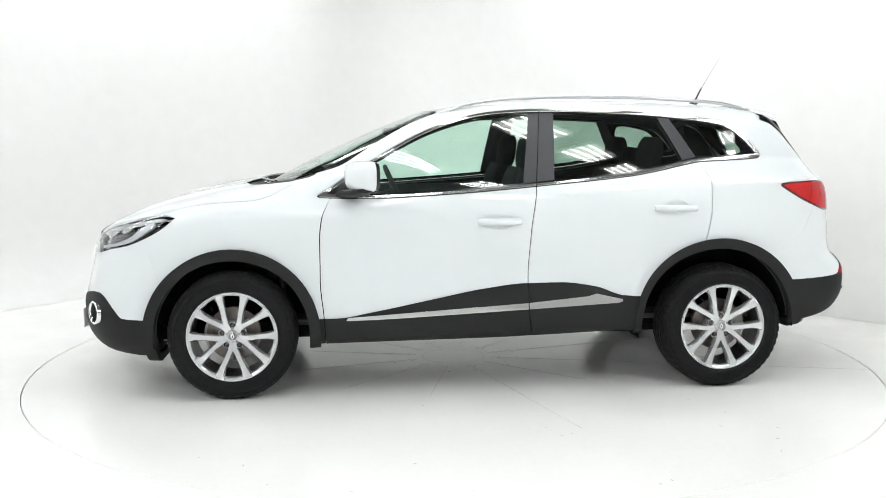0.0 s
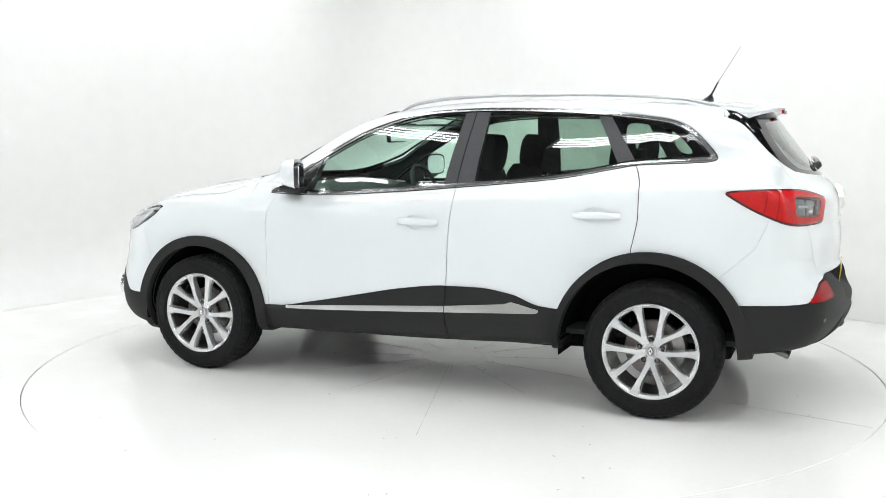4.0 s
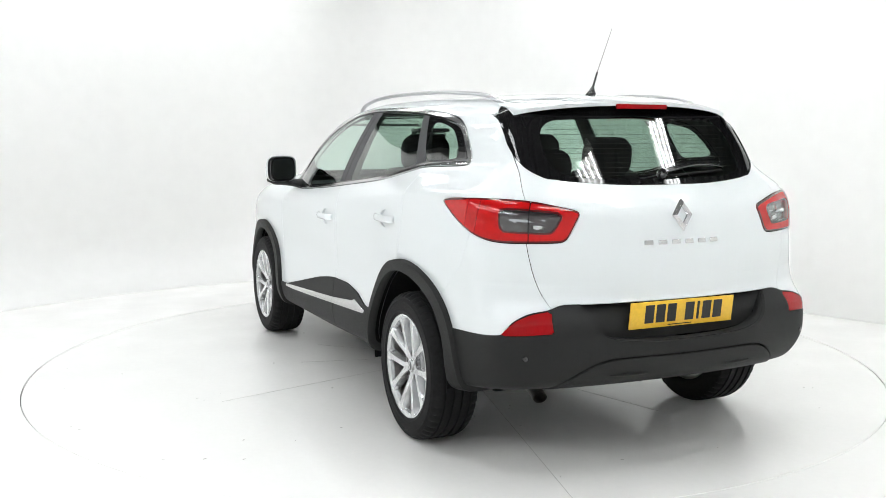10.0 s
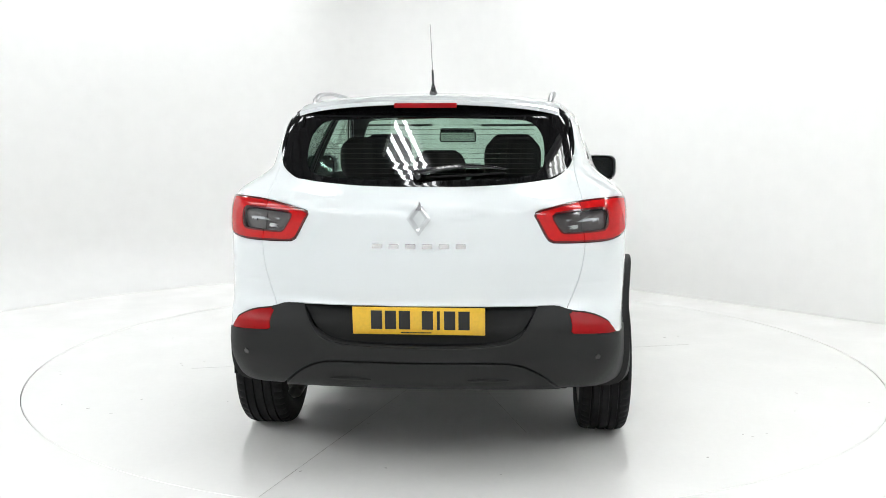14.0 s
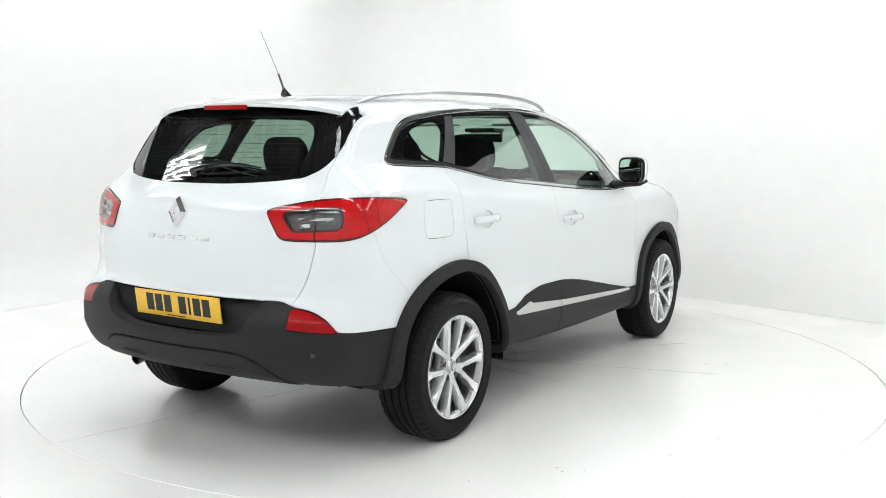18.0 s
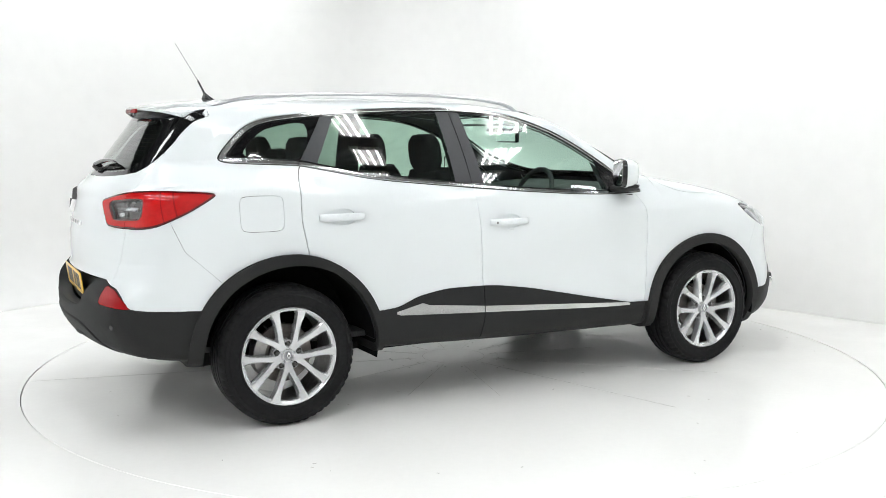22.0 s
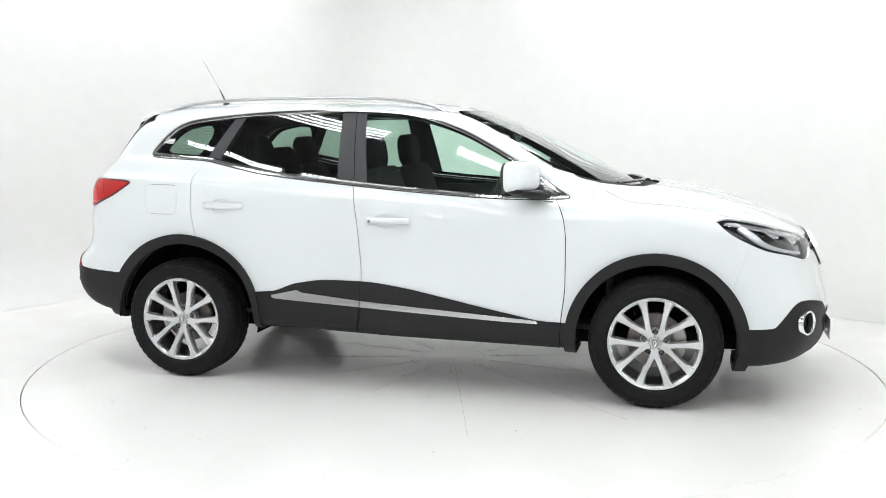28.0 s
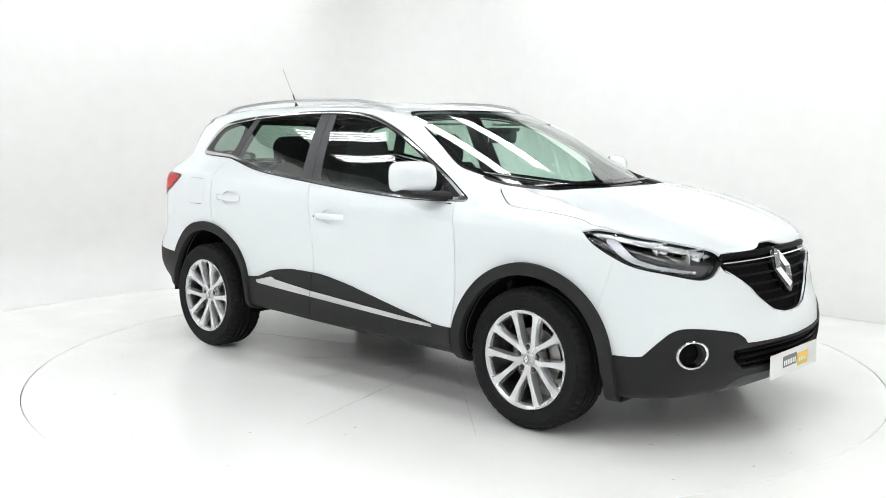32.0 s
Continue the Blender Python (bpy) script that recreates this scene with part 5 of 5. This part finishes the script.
    for i in range(4):
        box(bm, 0.045 + i * 0.022, 0.058 + i * 0.022, -0.018, 0.000, 0.0078, 0.0086, fm)
    part("letter_bars", bm, WHITE, fp, "", 0)
    # parking sensors
    for y in (0.70, -0.70):
        bm = bmesh.new()
        lathe(bm, [(0.001, 0.007), (0.010, 0.0068), (0.012, 0.004)], 16, axis="z", m=skin_frame(y, 0.520 if abs(y) > 0.5 else 0.455, -1) @ pose(0, 0, 0.002 if abs(y) > 0.5 else 0.008))
        part("parking_sensor", bm, BLACK, rb)
    # brows over the pockets of the skid plate
    for y in (0.27, -0.27):
        bm = bmesh.new()
        tube(bm, [skin_frame(y + d, 0.437 - 0.10 * d * d, -1) @ Vector((0, 0, 0.008)) for d in np.linspace(-0.085, 0.085, 9)], [0.004, 0.009, 0.012, 0.013, 0.013, 0.013, 0.012, 0.009, 0.004], 8, 0.7)
        part("skid_brow", bm, DARK, rb, "", 45)
    # tailpipe
    bm = bmesh.new()
    tube(bm, [(-1.60, 0.52, 0.338), (-1.82, 0.53, 0.338), (-1.88, 0.535, 0.328), (-1.945, 0.545, 0.308)], [0.026, 0.027, 0.029, 0.030], 20, 0.8, False)
    part("tailpipe", bm, STEEL, root, "steel tailpipe")
    # front grille: badge, bars, surround
    diamond(fb, skin_frame(0.0, 0.765, 1) @ pose(0, 0, -0.004, -4, 0, 0), 0.062, 0.098, 0.020, "large chrome diamond badge")
    bm = bmesh.new()
    prism(bm, [(-0.085, 0.0), (-0.05, 0.085), (0, 0.108), (0.05, 0.085), (0.085, 0.0), (0.03, -0.10), (0, -0.118), (-0.03, -0.10)], -0.03, -0.005, skin_frame(0.0, 0.765, 1) @ pose(0, 0, 0, -4, 0, 0))
    part("badge_mount", bm, BLACK, fb, "gloss black badge mount", 30)
    gy = curve([0.57, 0.60, 0.66, 0.74, 0.80, 0.86], [0.10, 0.17, 0.265, 0.355, 0.44, 0.45])
    for z in (0.625, 0.668, 0.711, 0.754, 0.795):
        half = float(gy(z)) - 0.015
        bm = bmesh.new()
        pts = [(skin_x(abs(y), z, 1) - 0.016, y, z) for y in np.linspace(-half, half, 21)]
        tube(bm, pts, 0.008, 8, 0.6)
        part("grille_bar", bm, GRILLE, fb, "", 40)
    bm = bmesh.new()
    pts = [(skin_x(abs(y), 0.842, 1) - 0.010, y, 0.842) for y in np.linspace(-0.44, 0.44, 25)]
    tube(bm, pts, 0.013, 10, 1.2)
    part("grille_beam", bm, GRILLE, fb, "black upper grille beam", 40)
    bm = bmesh.new()
    tube(bm, [(skin_x(abs(y), 0.818, 1) - 0.004, y, 0.818) for y in np.linspace(-0.445, 0.445, 25)], 0.0035, 8)
    part("grille_line", bm, CHROME, fb, "thin chrome line across the grille", 40)
    bm = bmesh.new()
    out = [(0.455, 0.790), (0.41, 0.765), (0.36, 0.735), (0.31, 0.700), (0.27, 0.662), (0.215, 0.622), (0.16, 0.590), (0.08, 0.571), (0, 0.567)]
    out = out + [(-y, z) for y, z in out[-2::-1]]
    tube(bm, [(skin_x(abs(y), z, 1) + 0.001, y, z) for y, z in out], 0.0035, 8)
    part("grille_trim", bm, CHROME, fb, "chrome trim under the grille", 40)
    for z in (0.372, 0.402, 0.432):
        bm = bmesh.new()
        half = 0.44 if z > 0.38 else 0.42
        tube(bm, [(skin_x(abs(y), z, 1) - 0.016, y, z) for y in np.linspace(-half, half, 21)], 0.009, 8, 0.8)
        part("intake_bar", bm, GRILLE, fb, "", 40)
    # fog lamps
    for s in (1, -1):
        p = Vector((skin_x(0.674, 0.441, 1), s * 0.674, 0.441))
        n = Vector((math.cos(radians(30)), s * math.sin(radians(30)), 0.04)).normalized()
        right = Vector((0, 0, 1)).cross(n).normalized()
        m = Matrix((right, n.cross(right), n)).transposed().to_4x4()
        m.translation = p
        m = m @ Matrix.Diagonal((1.12, 0.86, 1.0, 1.0))
        bm = bmesh.new()
        lathe(bm, [(0.054, -0.045), (0.056, -0.012), (0.059, 0.006), (0.062, 0.011), (0.067, 0.012), (0.072, 0.008), (0.074, -0.008)], 48, axis="z", m=m)
        fog = part("fog_lamp", bm, CHROME, root, "chrome-ringed fog lamp")
        # near-black bottom of the lamp's recess, with the shade painted in
        bm = bmesh.new()
        lathe(bm, [(0.053, -0.040), (0.045, -0.036), (0.001, -0.032)], 40, axis="z", m=m)
        part("fog_recess_shade", bm, GAPM, fog, "black recess of the fog lamp, its shade in the colour")
    # wipers on the windscreen
    for y0, y1 in ((-0.54, 0.02), (-0.02, 0.52)):
        bm = bmesh.new()
        pts = []
        for t in np.linspace(0, 1, 12):
            y = y0 + (y1 - y0) * t
            x = 1.225 - 0.21 * (y / 0.7) ** 2 - 0.012 * math.sin(t * 3)
            pts.append((x, y, skin_z(x, abs(y)) - 0.003))
        tube(bm, pts, 0.008, 8)
        part("front_wiper", bm, BLACK, root, "black windscreen wiper")


def diamond(parent, m, hw, hh, bar, label):
    bm = bmesh.new()
    out = [(-hw, 0), (0, hh), (hw, 0), (0, -hh)]
    k = 1 - bar / hw * 1.05
    mid = [(x * (1 + k) / 2, y * (1 + k) / 2) for x, y in out]
    inn = [(x * k, y * k) for x, y in out]
    a = [bm.verts.new((x, y, 0)) for x, y in out]
    b = [bm.verts.new((x, y, 0.020)) for x, y in mid]
    c = [bm.verts.new((x, y, 0)) for x, y in inn]
    for i in range(4):
        j = (i + 1) % 4
        bm.faces.new((a[i], a[j], b[j], b[i]))
        bm.faces.new((b[i], b[j], c[j], c[i]))
    bmesh.ops.transform(bm, matrix=m @ pose(0, 0, 0.001), verts=bm.verts)
    return part("diamond_badge", bm, BADGE, parent, label, 0)


def plate(parent, m, mat, label, bars):
    bm = bmesh.new()
    box(bm, -0.26, 0.26, -0.0555, 0.0555, 0, 0.006, m, 0.002)
    p = part("number_plate", bm, mat, parent, label, 30)
    for x, w in bars:
        bm = bmesh.new()
        box(bm, x - w / 2 + 0.003, x + w / 2 - 0.003, -0.034, 0.042, 0.006, 0.0068, m)
        part("character_bar", bm, INK, p, "", 0)
    if bars:
        bm = bmesh.new()
        box(bm, -0.07, 0.05, -0.049, -0.045, 0.006, 0.0066, m)
        part("maker_line", bm, INK, p, "", 0)
    return p


def seat(root, x, y, rear=False, w=0.25, top=1.39, name="front_seat"):
    st = new(name)
    st.parent = root
    tagged(st, "dark cloth seat")

    def pad(pname, cx, cz, lx, lz, half, tilt, mat=CLOTH, bulge=0.25, parent=st, square=0.45):
        bm = bmesh.new()
        nu, nv = 20, 14
        rows = []
        for i in range(nv + 1):
            v = -1 + 2 * i / nv
            row = []
            for j in range(nu):
                a = 2 * math.pi * j / nu
                c, d = math.cos(a), math.sin(a)
                u = math.copysign(abs(c) ** square, c)
                t = math.copysign(abs(d) ** square, d)
                k = (1 - abs(v) ** (6 if square < 0.5 else 3.5) * bulge)
                row.append(bm.verts.new((t * lx * k, u * half * k, v * lz)))
            rows.append(row)
        for p, q in zip(rows, rows[1:]):
            for j in range(nu):
                bm.faces.new((p[j], p[(j + 1) % nu], q[(j + 1) % nu], q[j]))
        bm.faces.new(rows[0])
        bm.faces.new(rows[-1])
        bmesh.ops.transform(bm, matrix=pose(cx, y, cz, 0, tilt, 0), verts=bm.verts)
        return part(pname, bm, mat, parent, "", 50)
    pad("cushion", x + 0.27, 0.60, 0.26, 0.085, w, -6)
    pad("backrest", x - 0.02, 0.90, 0.070, 0.30, w, -14 if not rear else -18)
    pad("headrest", x - 0.125, top - 0.11, 0.050, 0.105, 0.14 if w > 0.2 else 0.13, -8, CLOTH, 0.38, st, 0.5)
    for s in (1, -1):
        bm = bmesh.new()
        tube(bm, [(x - 0.10, y + s * 0.06, top - 0.26), (x - 0.12, y + s * 0.06, top - 0.15)], 0.007, 8)
        part("headrest_post", bm, STEEL, st)
    return st


def build_interior(root):
    for y in (0.36, -0.36):
        seat(root, -0.20, y)
    for y, w, t in ((0.36, 0.25, 1.375), (0.0, 0.13, 1.31), (-0.36, 0.25, 1.375)):
        seat(root, -0.93, y, True, w, t, "rear_seat")
    bm = bmesh.new()
    secs = []
    for x, z in ((0.58, 0.55), (0.50, 0.78), (0.52, 0.98), (0.58, 1.035), (0.72, 1.06), (0.90, 1.075), (1.06, 1.08), (1.08, 0.6)):
        secs.append([bm.verts.new((x + 0.06 * abs(y / 0.7) ** 3, y, z - 0.012 * (y / 0.7) ** 2 + (0.035 * math.exp(-((y + 0.36) / 0.16) ** 2) if 0.55 < x < 0.8 and z > 1.0 else 0))) for y in np.linspace(-0.74, 0.74, 41)])
    for p, q in zip(secs, secs[1:]):
        for k in range(40):
            bm.faces.new((p[k], p[k + 1], q[k + 1], q[k]))
    dash = part("dashboard", bm, TRIM, root, "dark soft dashboard", 40)
    bm = bmesh.new()
    box(bm, 0.497, 0.53, -0.11, 0.11, 0.83, 0.99, None, 0.008)
    part("centre_screen", bm, BLACK, dash, "", 30)
    for y in (-0.62, -0.17, 0.17, 0.62):
        bm = bmesh.new()
        box(bm, 0.50, 0.53, y - 0.05, y + 0.05, 0.93, 1.0, None, 0.006)
        part("air_vent", bm, SATIN, dash, "", 30)
    # steering wheel
    m = Matrix.Translation((0.40, -0.36, 1.015)) @ pose(0, 0, 0, 0, -66, 0)
    bm = bmesh.new()
    N = 48
    prof = [[bm.verts.new(((0.178 + 0.015 * math.cos(t)) * math.cos(a), (0.178 + 0.015 * math.cos(t)) * math.sin(a), 0.015 * math.sin(t))) for t in (2 * math.pi * k / 10 for k in range(10))] for a in (2 * math.pi * i / N for i in range(N))]
    for i in range(N):
        p, q = prof[i], prof[(i + 1) % N]
        for k in range(10):
            bm.faces.new((p[k], p[(k + 1) % 10], q[(k + 1) % 10], q[k]))
    bmesh.ops.transform(bm, matrix=m, verts=bm.verts)
    sw = part("steering_wheel", bm, TRIM, root, "dark steering wheel")
    bm = bmesh.new()
    box(bm, -0.07, 0.06, -0.075, 0.075, -0.03, 0.02, m, 0.02)
    part("hub_pad", bm, TRIM, sw, "", 40)
    for a in (90, -90, 180):
        bm = bmesh.new()
        box(bm, 0.06, 0.17, -0.02, 0.02, -0.012, 0.008, m @ pose(0, 0, 0, 0, 0, a), 0.006)
        part("wheel_spoke", bm, SATIN, sw, "", 30)
    bm = bmesh.new()
    tube(bm, [(0.42, -0.36, 1.0), (0.62, -0.36, 0.94)], 0.04, 12)
    part("steering_column", bm, TRIM, sw)
    # inside mirror and its mount
    bm = bmesh.new()
    box(bm, 0.44, 0.47, -0.12, 0.12, 1.335, 1.405, None, 0.014, 3)
    im = part("inside_mirror", bm, BLACK, root, "black inside mirror", 40)
    bm = bmesh.new()
    box(bm, 0.436, 0.4395, -0.11, 0.11, 1.343, 1.397)
    part("mirror_glass", bm, MIRROR, im, "", 0)
    bm = bmesh.new()
    tube(bm, [(0.46, 0, 1.385), (0.50, 0, 1.40)], 0.012, 8)
    part("mirror_stem", bm, BLACK, im)
    bm = bmesh.new()
    box(bm, 0.36, 0.50, -0.11, 0.11, 1.40, 1.425, pose(0, 0, 0), 0.01)
    part("sensor_cover", bm, BLACK, im, "black sensor cover", 30)
    for s in (1, -1):
        bm = bmesh.new()
        box(bm, 0.30, 0.45, s * 0.36 - 0.2, s * 0.36 + 0.2, -0.006, 0.006, pose(-0.06, 0, 1.445) @ pose(0, 0, 0, 0, 0, 0), 0.005)
        part("sun_visor", bm, LINER, root, "pale sun visor", 30)
    # floor, bulkheads, parcel shelf, console
    for nm, b, mt in (("cabin_floor", (-1.95, 1.05, -0.72, 0.72, 0.36, 0.39), TRIM), ("parcel_shelf", (-1.80, -1.20, -0.56, 0.56, 1.02, 1.045), TRIM), ("centre_console", (-0.45, 0.55, -0.10, 0.10, 0.38, 0.72), TRIM), ("bulkhead", (1.06, 1.09, -0.70, 0.70, 0.36, 1.05), TRIM)):
        bm = bmesh.new()
        box(bm, *b, None, 0.008)
        part(nm, bm, mt, root, "", 30)
    # door cards with armrests
    for s in (1, -1):
        for x0, x1 in ((-0.20, 0.80), (-1.15, -0.32)):
            bm = bmesh.new()
            z1 = 1.045 if x0 > -0.5 else 1.10
            box(bm, x0, x1, s * 0.80 - 0.02, s * 0.80 + 0.015, 0.45 if x0 > -0.5 else 0.84, z1, None, 0.012)
            box(bm, x0 + 0.1, x1 - 0.15, s * 0.755 - 0.03, s * 0.755 + 0.03, 0.85, 0.90, None, 0.012)
            part("door_card", bm, TRIM, root, "dark inner door card", 30)


def build_under(root):
    # underbody and axles are greyish parts, darkened to near-black to hold their shade
    bm = bmesh.new()
    box(bm, -1.68, 1.80, -0.62, 0.62, 0.27, 0.36, None, 0.02)
    for s in (1, -1):
        box(bm, -0.83, 0.86, s * 0.70 - 0.14, s * 0.70 + 0.13, 0.31, 0.42, None, 0.02)
    part("underbody", bm, GAPM, root, "underbody, near-black with its shade in the colour", 30)
    bm = bmesh.new()
    tube(bm, [(-1.323, -0.70, 0.30), (-1.323, 0.70, 0.30)], 0.035, 12)
    part("rear_axle", bm, GAPM, root)
    bm = bmesh.new()
    tube(bm, [(1.323, -0.70, 0.30), (1.323, 0.70, 0.30)], 0.03, 12)
    part("front_axle", bm, GAPM, root)
    for s in (1, -1):
        for x, z, r, span in ((1.323, 0.338, 0.409, 198), (-1.292, 0.345, 0.437, 191)):
            bm = bmesh.new()
            n = 40
            arcs = []
            for yy, rr in ((0.868, r), (0.60, r - 0.004), (0.52, r - 0.02), (0.50, 0.02)):
                arcs.append([bm.verts.new((x + rr * math.cos(a), s * yy, z + rr * math.sin(a))) for a in (radians(-9 + span * k / n) for k in range(n + 1))])
            for p, q in zip(arcs, arcs[1:]):
                for k in range(n):
                    bm.faces.new((p[k], p[k + 1], q[k + 1], q[k]))
            part("wheel_liner", bm, GAPM, root, "black wheel arch liner", 40)
    for s in (1, -1):
        bm = bmesh.new()
        prism(bm, [(1.74, 0.23), (1.79, 0.23), (1.768, 0.195)], -0.10, 0.10, Matrix.Translation((0, s * 0.66, 0)) @ pose(0, 0, 0, 90, 0, 0))
        part("air_deflector", bm, GAPM, root, "black rubber air deflector", 0)


def build_car():
    root = tagged(new("car"), "white five-door crossover car with dark lower cladding, parked on the turntable", "car")
    sk = cut_panels()
    GLASS_PLAN.extend(glass_plan())
    REAR_PLAN.append(rear_plan())
    SCREEN_PLAN.append(screen_plan(sk))
    fb, rb, gate = build_body(root, sk)
    for s in (1, -1):
        build_mirror(root, s)
    build_details(root, fb, rb, gate)
    build_interior(root)
    build_under(root)
    first = build_wheel("wheel")
    first.parent = root
    first.matrix_basis = pose(1.323, 0.787, 0.338)
    for x, y, rz in ((-1.323, 0.782, 0), (1.323, -0.787, 180), (-1.323, -0.782, 180)):
        copy_thing(first, pose(x, y, 0.338, 0, 0, rz))
    for x in (1.323, -1.323):
        for s in (1, -1):
            caliper(root, x, s, 1 if x > 0 else -1)
    return root


build_studio()
LONG, SHORT = 1.55, 0.75
# Rows v -6.0 and -4.9 and every u above 6 are unseen, added fill.
for v, length, us in ((-6.0, LONG, (-0.3, 1.6, 3.5)), (-4.9, LONG, (-1.2, 0.7, 2.6, 4.5)), (-3.3, LONG, (-2.9,)), (-2.35, LONG, (-3.05, -0.5, 1.95, 4.4, 6.9)),
                      (-0.60, LONG, (-3.05, -0.5)), (-0.60, SHORT, (0.78, 2.03, 3.28, 4.53, 5.78, 7.03, 8.28)),
                      (0.75, LONG, (-3.35,)), (1.15, LONG, (-0.5,)), (1.05, SHORT, (0.78, 2.03, 3.28, 4.53, 5.78, 7.03)), (2.60, LONG, (-1.0,))):
    for u in us:
        light_bank(u, v, length, 0.0185 if length == LONG else 0.0185, 0.085 if length == LONG else 0.10)
table = build_turntable()
car = build_car()


def motions():
    rows, car_rows = [], []
    for i in range(65):
        t = 0.5 * i
        m = pose(0, 0, 0, 0, 0, SPIN0 + SPIN * t)
        rows.append((t, m))
        car_rows.append((t, m @ pose(-0.0642, -0.0031, 0)))
    walk(table, rows)
    walk(car, car_rows)


motions()
